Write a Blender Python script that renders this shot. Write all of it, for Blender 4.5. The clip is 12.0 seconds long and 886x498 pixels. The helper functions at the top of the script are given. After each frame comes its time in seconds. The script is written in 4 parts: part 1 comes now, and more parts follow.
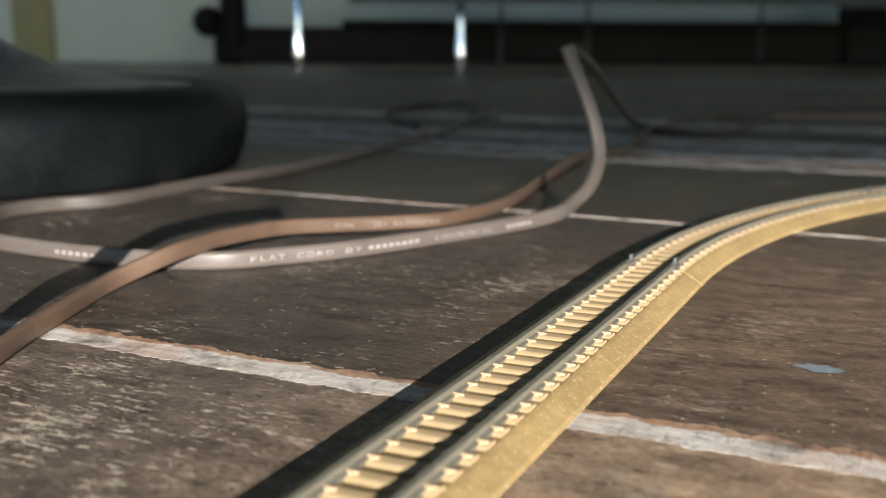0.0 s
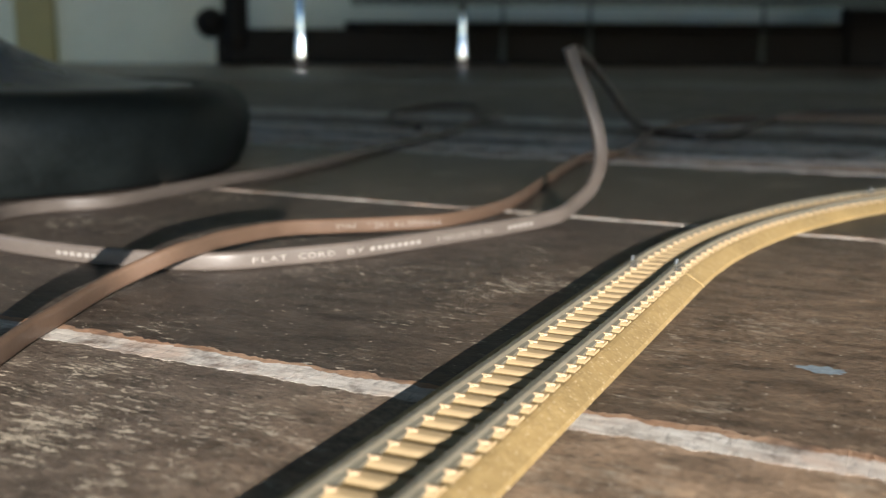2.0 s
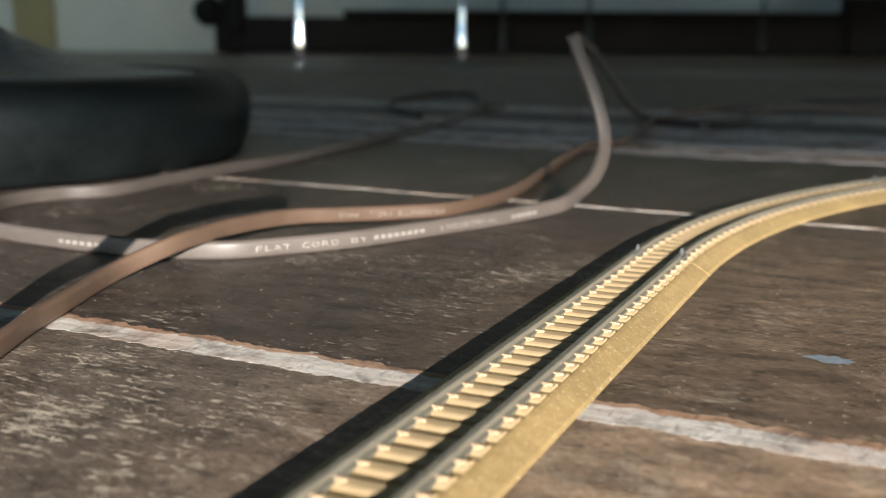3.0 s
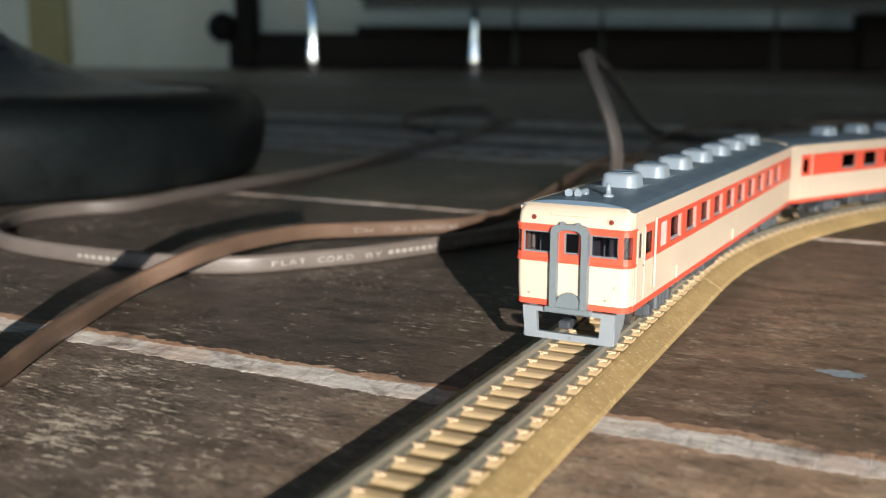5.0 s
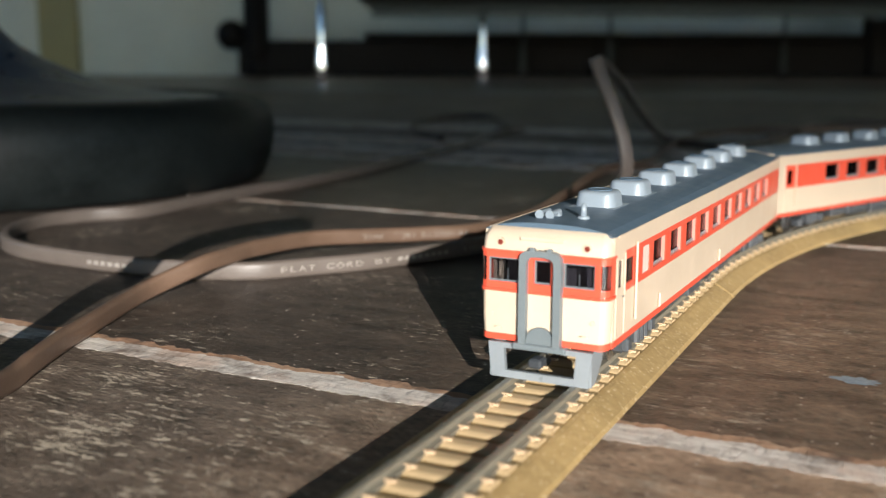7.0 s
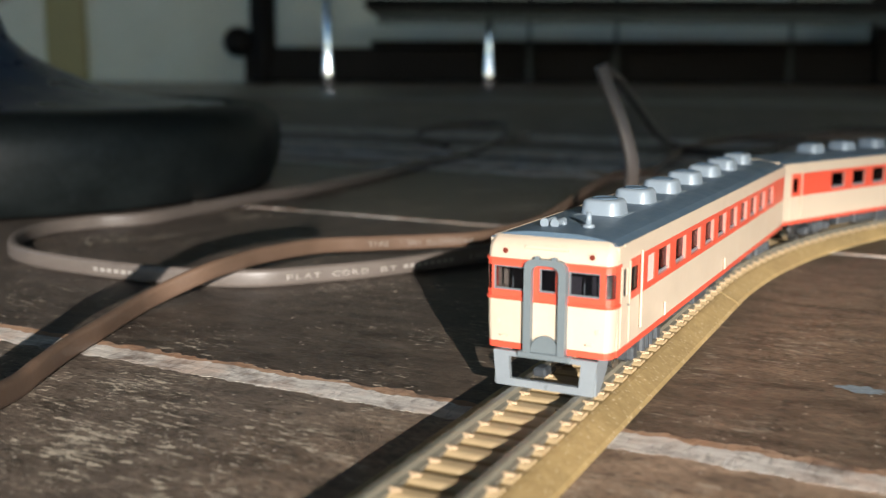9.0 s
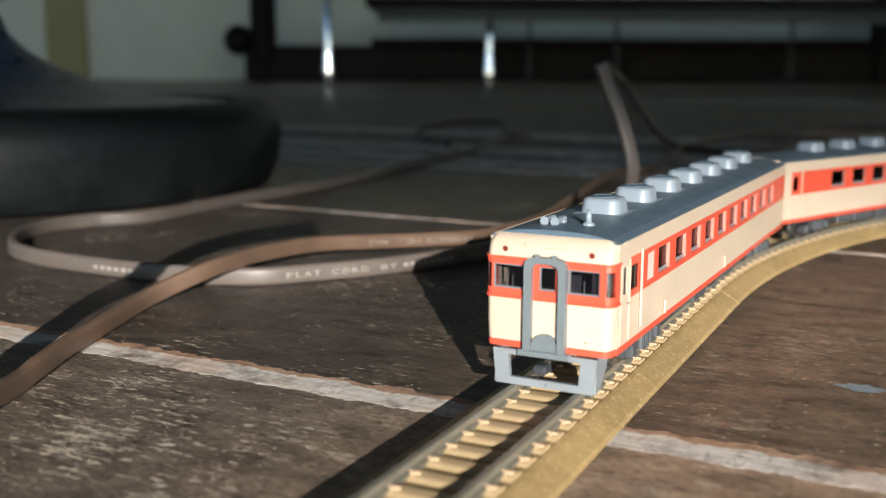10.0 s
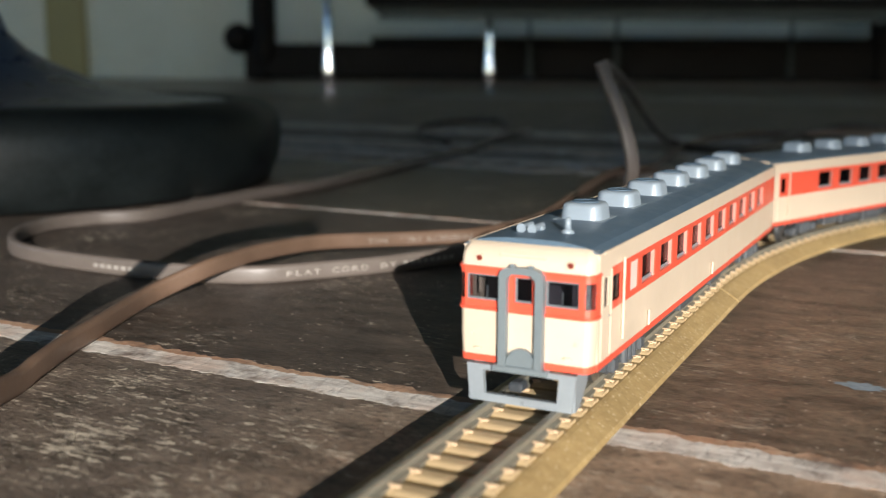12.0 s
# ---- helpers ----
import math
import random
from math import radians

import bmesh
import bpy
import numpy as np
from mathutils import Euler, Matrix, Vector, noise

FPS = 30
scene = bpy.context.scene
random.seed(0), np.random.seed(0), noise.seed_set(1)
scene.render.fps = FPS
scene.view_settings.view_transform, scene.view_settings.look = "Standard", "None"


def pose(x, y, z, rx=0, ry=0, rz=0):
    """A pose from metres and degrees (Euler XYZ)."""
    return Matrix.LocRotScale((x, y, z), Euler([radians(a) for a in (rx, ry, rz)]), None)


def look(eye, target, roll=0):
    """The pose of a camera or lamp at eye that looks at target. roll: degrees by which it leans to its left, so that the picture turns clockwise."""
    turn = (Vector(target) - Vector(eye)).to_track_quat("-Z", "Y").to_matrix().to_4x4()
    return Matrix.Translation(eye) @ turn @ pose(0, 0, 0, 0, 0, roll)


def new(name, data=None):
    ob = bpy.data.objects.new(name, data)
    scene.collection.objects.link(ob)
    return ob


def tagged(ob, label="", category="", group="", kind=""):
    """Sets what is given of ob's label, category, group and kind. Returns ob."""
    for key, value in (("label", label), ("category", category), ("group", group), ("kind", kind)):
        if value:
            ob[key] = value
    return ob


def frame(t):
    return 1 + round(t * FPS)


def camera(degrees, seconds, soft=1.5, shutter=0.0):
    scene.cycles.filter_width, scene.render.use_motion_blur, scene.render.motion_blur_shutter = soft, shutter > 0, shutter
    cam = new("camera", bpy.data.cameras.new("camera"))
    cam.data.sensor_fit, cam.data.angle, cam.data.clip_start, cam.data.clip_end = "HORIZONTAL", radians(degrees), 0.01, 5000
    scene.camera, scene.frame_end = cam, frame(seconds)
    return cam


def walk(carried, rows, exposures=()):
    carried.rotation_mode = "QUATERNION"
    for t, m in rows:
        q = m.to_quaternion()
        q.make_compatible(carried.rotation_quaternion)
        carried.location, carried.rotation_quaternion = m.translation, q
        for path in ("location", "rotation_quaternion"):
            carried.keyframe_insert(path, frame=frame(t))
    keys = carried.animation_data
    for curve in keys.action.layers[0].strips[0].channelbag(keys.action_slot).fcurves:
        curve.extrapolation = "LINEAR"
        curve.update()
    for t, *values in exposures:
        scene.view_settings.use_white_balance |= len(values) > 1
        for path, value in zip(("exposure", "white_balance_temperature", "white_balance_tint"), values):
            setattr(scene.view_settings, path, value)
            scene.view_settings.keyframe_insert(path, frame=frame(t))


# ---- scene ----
cam = camera(45.93, 12.0, soft=1.15)
cam.data.dof.use_dof = True
cam.data.dof.focus_distance = 0.174
cam.data.dof.aperture_fstop = 23.0

# seconds, eye, direction of view, lean
EYES = [
    (0, 0.00177, 0.00053, 0.04989, 0.02604, 0.98153, -0.18953, 0.256),
    (0.5, 0.00193, -0.00015, 0.04990, 0.02477, 0.9823, -0.18565, 0.321),
    (1, 0.00186, 0.00023, 0.04977, 0.02454, 0.9827, -0.18355, 0.248),
    (1.5, 0.00186, 0.00033, 0.04980, 0.02458, 0.98249, -0.18468, 0.247),
    (2, 0.0019, 0.00064, 0.04972, 0.02404, 0.98187, -0.188, 0.294),
    (2.5, 0.00197, -0.00058, 0.04993, 0.02531, 0.9812, -0.19132, 0.365),
    (3, 0.0006, 0.00158, 0.04953, 0.02555, 0.97981, -0.19831, 0.349),
    (5, 0.00018, -0.0005, 0.04985, 0.0137, 0.9828, -0.18418, 0.262),
    (5.5, 0.00017, 0.0003, 0.04985, 0.0118, 0.9832, -0.18214, 0.212),
    (6, 1e-05, 0.00088, 0.04970, 0.01025, 0.98315, -0.1825, 0.216),
    (6.5, 4e-05, 0.00078, 0.04977, 0.00844, 0.98333, -0.18166, 0.181),
    (7, -0.00013, 0.00024, 0.04959, 0.0057, 0.98406, -0.17777, 0.147),
    (9, -4e-05, -3e-05, 0.04986, 0.00012, 0.98519, -0.17144, 0.199),
    (9.5, 1e-05, -3e-05, 0.04977, -4e-05, 0.98512, -0.17185, 0.25),
    (10, 0.0, 0.0, 0.04982, 0.0, 0.98492, -0.17301, 0.237),
    (10.5, -1e-05, 4e-05, 0.04988, -4e-05, 0.9847, -0.17427, 0.223),
    (11, -1e-05, 0.0, 0.04978, -4e-05, 0.98472, -0.17415, 0.225),
    (11.5, -3e-05, 0.0, 0.04976, 1e-05, 0.98472, -0.17415, 0.208),
    (12, 1e-05, 4e-05, 0.04981, -3e-05, 0.98464, -0.1746, 0.241),
]


def eye_pose(r):
    eye = Vector(r[1:4])
    return look(eye, eye + Vector(r[4:7]), r[7])


walk(cam, [(r[0], eye_pose(r)) for r in EYES],
     exposures=[(0, 1.32), (3.6, 1.32), (4.6, 0.98), (12.0, 0.92)])

# ---- light: a low sun behind the camera, cut by an added eave, and the sky ----
SUN_ELEV = radians(12.8)
SUN_WAY = Vector((-0.139 * math.cos(SUN_ELEV), 0.990 * math.cos(SUN_ELEV), -math.sin(SUN_ELEV)))
sky_world = bpy.data.worlds.new("sky")
scene.world = sky_world
sky_world.use_nodes = True
wn = sky_world.node_tree.nodes
sky = wn.new("ShaderNodeTexSky")
sky.sky_type = "NISHITA"
sky.sun_disc = False
sky.sun_elevation = SUN_ELEV
sky.dust_density = 0.3
sky.ozone_density = 4.0
sky.sun_rotation = math.atan2(-SUN_WAY.x, -SUN_WAY.y)
sky_world.node_tree.links.new(sky.outputs[0], wn["Background"].inputs[0])
wn["Background"].inputs[1].default_value = 0.125
sun = new("sun", bpy.data.lights.new("sun", "SUN"))
sun.data.energy = 5.0
sun.data.angle = radians(0.4)
sun.data.color = (1.0, 0.95, 0.90)
sun.matrix_world = look((0, 0, 0), SUN_WAY)

MM = 0.001


# ---- materials ----
def node_mat(name, rough=0.5, metal=0.0, spec=0.5):
    m = bpy.data.materials.new(name)
    m.use_nodes = True
    b = m.node_tree.nodes["Principled BSDF"]
    b.inputs["Roughness"].default_value = rough
    b.inputs["Metallic"].default_value = metal
    b.inputs["Specular IOR Level"].default_value = spec
    return m, m.node_tree.nodes, m.node_tree.links, b


def coords(nodes, links, scale=(1, 1, 1), rot=(0, 0, 0), kind="Object"):
    tc = nodes.new("ShaderNodeTexCoord")
    mp = nodes.new("ShaderNodeMapping")
    mp.inputs["Scale"].default_value = scale
    mp.inputs["Rotation"].default_value = rot
    links.new(tc.outputs[kind], mp.inputs["Vector"])
    return mp.outputs["Vector"]


def noise_tex(nodes, links, vec, scale, detail=4.0, rough=0.6):
    n = nodes.new("ShaderNodeTexNoise")
    n.inputs["Scale"].default_value = scale
    n.inputs["Detail"].default_value = detail
    n.inputs["Roughness"].default_value = rough
    links.new(vec, n.inputs["Vector"])
    return n.outputs["Fac"]


def ramp(nodes, links, fac, stops):
    r = nodes.new("ShaderNodeValToRGB")
    e = r.color_ramp.elements
    while len(e) < len(stops):
        e.new(0.5)
    for el, (p, c) in zip(e, stops):
        el.position = p
        el.color = (c, c, c, 1) if isinstance(c, (int, float)) else (*c, 1)
    links.new(fac, r.inputs["Fac"])
    return r.outputs["Color"]


def mix(nodes, links, fac, a, b, mode="MIX"):
    m = nodes.new("ShaderNodeMix")
    m.data_type = "RGBA"
    m.blend_type = mode
    for sock, v in ((m.inputs["Factor"], fac), (m.inputs["A"], a), (m.inputs["B"], b)):
        if isinstance(v, (int, float)):
            sock.default_value = v
        elif isinstance(v, tuple):
            sock.default_value = (*v, 1)
        else:
            links.new(v, sock)
    return m.outputs["Result"]


def bump(nodes, links, b, fac, dist, strength=0.5):
    n = nodes.new("ShaderNodeBump")
    n.inputs["Distance"].default_value = dist
    n.inputs["Strength"].default_value = strength
    links.new(fac, n.inputs["Height"])
    links.new(n.outputs["Normal"], b.inputs["Normal"])


def simple(name, col, rough=0.5, metal=0.0, var=0.12, scale=300.0, relief=0.00004, spec=0.5):
    """Paint, plastic, rubber or metal with a faint mottling at two scales."""
    m, nd, ln, b = node_mat(name, rough, metal, spec)
    v = coords(nd, ln)
    f1 = noise_tex(nd, ln, v, scale)
    f2 = noise_tex(nd, ln, v, scale * 9, 3)
    f = mix(nd, ln, 0.4, f1, f2)
    lo = tuple(c * (1 - var) for c in col)
    hi = tuple(min(1, c * (1 + var)) for c in col)
    c = ramp(nd, ln, f, [(0.3, lo), (0.7, hi)])
    ln.new(c, b.inputs["Base Color"])
    r = ramp(nd, ln, f1, [(0.3, max(0.02, rough - 0.08)), (0.7, min(1, rough + 0.1))])
    ln.new(r, b.inputs["Roughness"])
    if relief:
        bump(nd, ln, b, f2, relief)
    return m


def floor_wood(name, tone_lo, tone_hi, worn, bare=None, sheen=0.46):
    """Dark varnished boards; worn: how much of the varnish is scuffed through to pale wood; bare: centre of a
    brightened tan patch.
    """
    m, nd, ln, b = node_mat(name, 0.5)
    long = coords(nd, ln)
    grain = noise_tex(nd, ln, coords(nd, ln, (22, 130, 22)), 1.6, 8, 0.7)
    streak = noise_tex(nd, ln, coords(nd, ln, (95, 520, 95)), 1.6, 7, 0.72)
    tiny = noise_tex(nd, ln, coords(nd, ln, (420, 1500, 420)), 1.5, 4, 0.7)
    patch = noise_tex(nd, ln, long, 26, 5, 0.65)
    base = ramp(nd, ln, grain, [(0.28, (0.078, 0.058, 0.044)), (0.5, (0.116, 0.089, 0.068)), (0.72, (0.166, 0.130, 0.100))])
    info = nd.new("ShaderNodeObjectInfo")
    tone = ramp(nd, ln, info.outputs["Random"], [(0.0, tone_lo), (1.0, tone_hi)])
    base = mix(nd, ln, 1.0, base, tone, "MULTIPLY")
    pore = ramp(nd, ln, tiny, [(0.38, 0.35), (0.52, 1.0)])
    base = mix(nd, ln, 1.0, base, pore, "MULTIPLY")
    # old varnish, darkened and thinned in blotches
    blotch = noise_tex(nd, ln, coords(nd, ln, (1.0, 1.8, 1.0)), 105, 7, 0.72)
    blotches = ramp(nd, ln, blotch, [(0.36, 0.42), (0.48, 0.9), (0.56, 1.05), (0.68, 1.6)])
    base = mix(nd, ln, 1.0, base, blotches, "MULTIPLY")
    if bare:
        # a tan patch round one point, which also paints in the brighter light there
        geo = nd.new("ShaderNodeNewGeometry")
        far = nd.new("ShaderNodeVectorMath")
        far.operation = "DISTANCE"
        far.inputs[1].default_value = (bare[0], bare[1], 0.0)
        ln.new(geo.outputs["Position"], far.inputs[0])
        tan_patch = ramp(nd, ln, far.outputs["Value"], [(0.055, 1.0), (0.135, 0.0)])
        ragged_patch = ramp(nd, ln, patch, [(0.25, 0.55), (0.55, 1.0)])
        tan_patch = mix(nd, ln, 1.0, tan_patch, ragged_patch, "MULTIPLY")
        base = mix(nd, ln, tan_patch, base, mix(nd, ln, 1.0, base, (2.6, 2.3, 1.95), "MULTIPLY"))
    # scuffs that follow the grain, in patches
    both = mix(nd, ln, 0.33, streak, patch)
    edge = 0.612 - 0.068 * worn
    scuff = ramp(nd, ln, both, [(edge, 0.0), (edge + 0.014, 0.65), (edge + 0.05, 1.0)])
    broken = ramp(nd, ln, tiny, [(0.40, 0.05), (0.55, 1.0)])
    scuff = mix(nd, ln, 1.0, scuff, broken, "MULTIPLY")
    # flakes where the varnish has come off in small ragged bits
    flake = noise_tex(nd, ln, coords(nd, ln, (150, 400, 200)), 1.6, 7, 0.68)
    flake = mix(nd, ln, 0.30, flake, patch)
    rim = 0.635 - 0.070 * worn
    flakes = ramp(nd, ln, flake, [(rim, 0.0), (rim + 0.008, 0.75), (rim + 0.04, 1.0)])
    scuff = mix(nd, ln, 1.0, scuff, flakes, "LIGHTEN")
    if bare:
        kept = ramp(nd, ln, tan_patch, [(0.1, 1.0), (0.7, 0.5)])
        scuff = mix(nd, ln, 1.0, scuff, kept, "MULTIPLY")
    col = mix(nd, ln, scuff, base, (0.56, 0.48, 0.37))
    dust = nd.new("ShaderNodeTexVoronoi")
    dust.inputs["Scale"].default_value = 420
    ln.new(long, dust.inputs["Vector"])
    specks = ramp(nd, ln, dust.outputs["Distance"], [(0.07, 1.0), (0.13, 0.0)])
    few = ramp(nd, ln, noise_tex(nd, ln, long, 170, 2), [(0.41, 0.0), (0.50, 0.95)])
    specks = mix(nd, ln, 1.0, specks, few, "MULTIPLY")
    col = mix(nd, ln, specks, col, (0.55, 0.47, 0.38))
    ln.new(col, b.inputs["Base Color"])
    rg = ramp(nd, ln, streak, [(0.3, sheen - 0.1), (0.7, sheen + 0.14)])
    ln.new(rg, b.inputs["Roughness"])
    relief = mix(nd, ln, 0.5, both, tiny)
    bump(nd, ln, b, relief, 0.0010, 0.7)
    return m


def pale_wood(name, lo, hi):
    m, nd, ln, b = node_mat(name, 0.85)
    v = coords(nd, ln, (60, 300, 200))
    w = coords(nd, ln)
    f = noise_tex(nd, ln, v, 2.2, 5, 0.7)
    g = noise_tex(nd, ln, w, 90, 4, 0.7)
    c = ramp(nd, ln, f, [(0.3, lo), (0.65, hi)])
    dirt = ramp(nd, ln, g, [(0.50, 0.0), (0.66, 0.85)])
    c = mix(nd, ln, dirt, c, (0.13, 0.085, 0.06))
    # splintered cross cracks and reddish older wood
    old = ramp(nd, ln, noise_tex(nd, ln, w, 55, 4, 0.65), [(0.46, 0.0), (0.62, 0.5)])
    c = mix(nd, ln, old, c, mix(nd, ln, 1.0, c, (0.88, 0.62, 0.48), "MULTIPLY"))
    fine = noise_tex(nd, ln, coords(nd, ln, (700, 190, 300)), 1.4, 6, 0.75)
    c = mix(nd, ln, 1.0, c, ramp(nd, ln, fine, [(0.34, 0.5), (0.46, 1.0)]), "MULTIPLY")
    ln.new(c, b.inputs["Base Color"])
    g = mix(nd, ln, 0.5, g, fine)
    bump(nd, ln, b, g, 0.0010, 0.8)
    return m


def ballast():
    m, nd, ln, b = node_mat("ballast_tan", 0.75)
    v = coords(nd, ln)
    vo = nd.new("ShaderNodeTexVoronoi")
    vo.inputs["Scale"].default_value = 1300
    ln.new(v, vo.inputs["Vector"])
    f = noise_tex(nd, ln, v, 500, 4)
    g = noise_tex(nd, ln, v, 45, 3)
    c = ramp(nd, ln, f, [(0.3, (0.30, 0.20, 0.078)), (0.7, (0.395, 0.275, 0.115))])
    worn = ramp(nd, ln, g, [(0.4, 0.82), (0.65, 1.0)])
    c = mix(nd, ln, 1.0, c, worn, "MULTIPLY")
    # pale grains pressed into the ochre
    pale = ramp(nd, ln, vo.outputs["Distance"], [(0.16, 0.6), (0.34, 0.0)])
    some = ramp(nd, ln, noise_tex(nd, ln, v, 800, 2), [(0.42, 0.0), (0.6, 1.0)])
    pale = mix(nd, ln, 1.0, pale, some, "MULTIPLY")
    c = mix(nd, ln, pale, c, (0.66, 0.52, 0.33))
    ln.new(c, b.inputs["Base Color"])
    bump(nd, ln, b, vo.outputs["Distance"], 0.00015, 0.35)
    return m


def glass_mat(name, tint, rough=0.03, ior=1.45):
    m, nd, ln, b = node_mat(name, rough)
    b.inputs["Base Color"].default_value = (*tint, 1)
    b.inputs["Transmission Weight"].default_value = 1.0
    b.inputs["IOR"].default_value = ior
    return m


# Board tones also hold the light's fall-off with distance and the far boards' sheen.
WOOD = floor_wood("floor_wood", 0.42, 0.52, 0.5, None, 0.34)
WOOD_MID = floor_wood("floor_wood_mid", 0.66, 0.70, 0.55, (0.120, 0.155))
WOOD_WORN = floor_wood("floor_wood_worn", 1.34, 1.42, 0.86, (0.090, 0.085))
WOOD_SHEEN = floor_wood("floor_wood_sheen", 0.9, 1.2, 0.8, None, 0.52)
PALE = pale_wood("bare_wood_seam", (0.46, 0.40, 0.34), (0.84, 0.79, 0.71))
CHIP = pale_wood("chipped_edge", (0.30, 0.16, 0.085), (0.56, 0.37, 0.24))
FAR_STREAK = pale_wood("pale_board_edge", (0.52, 0.485, 0.45), (0.78, 0.73, 0.68))
UNDER = simple("dark_gap", (0.025, 0.02, 0.017), 0.9)
BLUE_PAINT = simple("blue_grey_paint", (0.22, 0.27, 0.30), 0.7, var=0.45, scale=900)
TAN = ballast()
TIE = simple("sleeper_tan", (0.50, 0.365, 0.20), 0.6, var=0.15, scale=500)
CHAIR = simple("rail_chair_tan", (0.52, 0.38, 0.24), 0.5, var=0.12, scale=600)
NICKEL = simple("rail_nickel", (0.22, 0.205, 0.16), 0.42, 0.35, var=0.2, scale=400)
BRASS_DARK = simple("joiner_steel", (0.30, 0.32, 0.33), 0.35, 0.9, scale=500)
CREAM = simple("cream_paint", (0.555, 0.45, 0.335), 0.38, var=0.035, scale=120, relief=0.00001)
RED = simple("red_paint", (0.66, 0.085, 0.045), 0.36, var=0.06, scale=120, relief=0.00001)
ROOF = simple("roof_grey", (0.075, 0.118, 0.160), 0.42, var=0.1, scale=150)
VENT = simple("ventilator_grey", (0.25, 0.30, 0.34), 0.42, 0.1, var=0.06, scale=200)
HOOD = simple("gangway_grey", (0.135, 0.160, 0.168), 0.40, var=0.07, scale=200)
SKIRT = simple("skirt_grey", (0.225, 0.25, 0.265), 0.30, 0.1, var=0.07, scale=200)
UNDERGEAR = simple("underframe_black", (0.035, 0.04, 0.045), 0.45, var=0.2, scale=300)
BOGIE = simple("bogie_dark_grey", (0.06, 0.066, 0.072), 0.4, var=0.2, scale=300)
WHEEL = simple("wheel_metal", (0.30, 0.30, 0.30), 0.3, 0.9, scale=500)
SEAT = simple("interior_grey", (0.10, 0.09, 0.10), 0.6, var=0.2, scale=200)
LENS = simple("lamp_lens_red", (0.16, 0.03, 0.02), 0.2, scale=500)
PANE = glass_mat("window_glass", (0.16, 0.165, 0.19))
# the pink stands in for clear window plastic catching the sun
LIT_PLASTIC = simple("window_moulding_lit", (0.70, 0.27, 0.215), 0.4, var=0.06)
SIDE_PANE = glass_mat("dark_window_glass", (0.045, 0.042, 0.055), 0.15, 1.12)
FROST = simple("frosted_pane", (0.62, 0.50, 0.44), 0.35, var=0.05)
CORD = simple("cord_brown", (0.125, 0.078, 0.052), 0.45, var=0.14, scale=140)
CORD_GREY = simple("cord_grey_brown", (0.112, 0.092, 0.078), 0.42, var=0.16, scale=140)
# brown darkened to put the far cords' shade into their colour
CORD_SHADED = simple("cord_brown_shaded", (0.050, 0.034, 0.026), 0.45, var=0.2, scale=140)
INK = simple("cord_print", (0.27, 0.245, 0.215), 0.6, scale=900, var=0.25)
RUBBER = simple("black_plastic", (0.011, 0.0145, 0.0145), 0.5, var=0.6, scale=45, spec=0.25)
# The shell's blue stands in for the sky's sheen on the black plastic.
RUBBER_SHEEN = simple("black_plastic_sheen", (0.036, 0.055, 0.09), 0.30, var=0.3, scale=60, spec=0.6)
WALL = simple("cream_wall", (0.50, 0.545, 0.49), 0.8, var=0.08, scale=7, relief=0.0004)
OLIVE = simple("olive_trim", (0.26, 0.24, 0.12), 0.7, var=0.1, scale=10)
DARKWOOD = simple("dark_stained_wood", (0.007, 0.006, 0.0055), 0.6, var=0.3, scale=20, spec=0.15)
CHROME = simple("chrome_tube", (0.82, 0.84, 0.84), 0.12, 1.0, var=0.03, scale=60, relief=0)
BLACKRUB = simple("rubber_glide", (0.012, 0.012, 0.012), 0.6)
WIRE = simple("steel_wire", (0.03, 0.042, 0.040), 0.5, 0.4, scale=60)
# cool tones on these unseen surfaces keep the bounced light from turning warm
CEIL = simple("ceiling_board", (0.12, 0.15, 0.17), 0.85, var=0.1, scale=5)
COOL_SLAB = simple("cool_slab_grey", (0.075, 0.095, 0.11), 0.9, var=0.2, scale=6)
GROUND = simple("ground_earth", (0.05, 0.06, 0.062), 0.95, var=0.3, scale=2)


# ---- building helpers: all lengths in millimetres ----
def P(x, y, z=0.0, rz=0.0, rx=0.0, ry=0.0):
    return pose(x * MM, y * MM, z * MM, rx, ry, rz)


def mesh_of(name, bm, mat, smooth=False):
    bmesh.ops.recalc_face_normals(bm, faces=bm.faces)
    me = bpy.data.meshes.new(name)
    for v in bm.verts:
        v.co *= MM
    for f in bm.faces:
        f.smooth = smooth
    bm.to_mesh(me)
    bm.free()
    if mat:
        me.materials.append(mat)
    return me


def part(name, bm, mat, parent=None, label="", smooth=False, m=None):
    ob = new(name, mesh_of(name, bm, mat, smooth))
    ob.parent = parent
    if m is not None:
        ob.matrix_basis = m
    if label:
        tagged(ob, label)
    return ob


def shared(name, me, parent, m, label=""):
    ob = new(name, me)
    ob.parent = parent
    ob.matrix_basis = m
    if label:
        tagged(ob, label)
    return ob


def empty(name, m=None):
    ob = new(name)
    ob.empty_display_size = 0.01
    if m is not None:
        ob.matrix_basis = m
    return ob


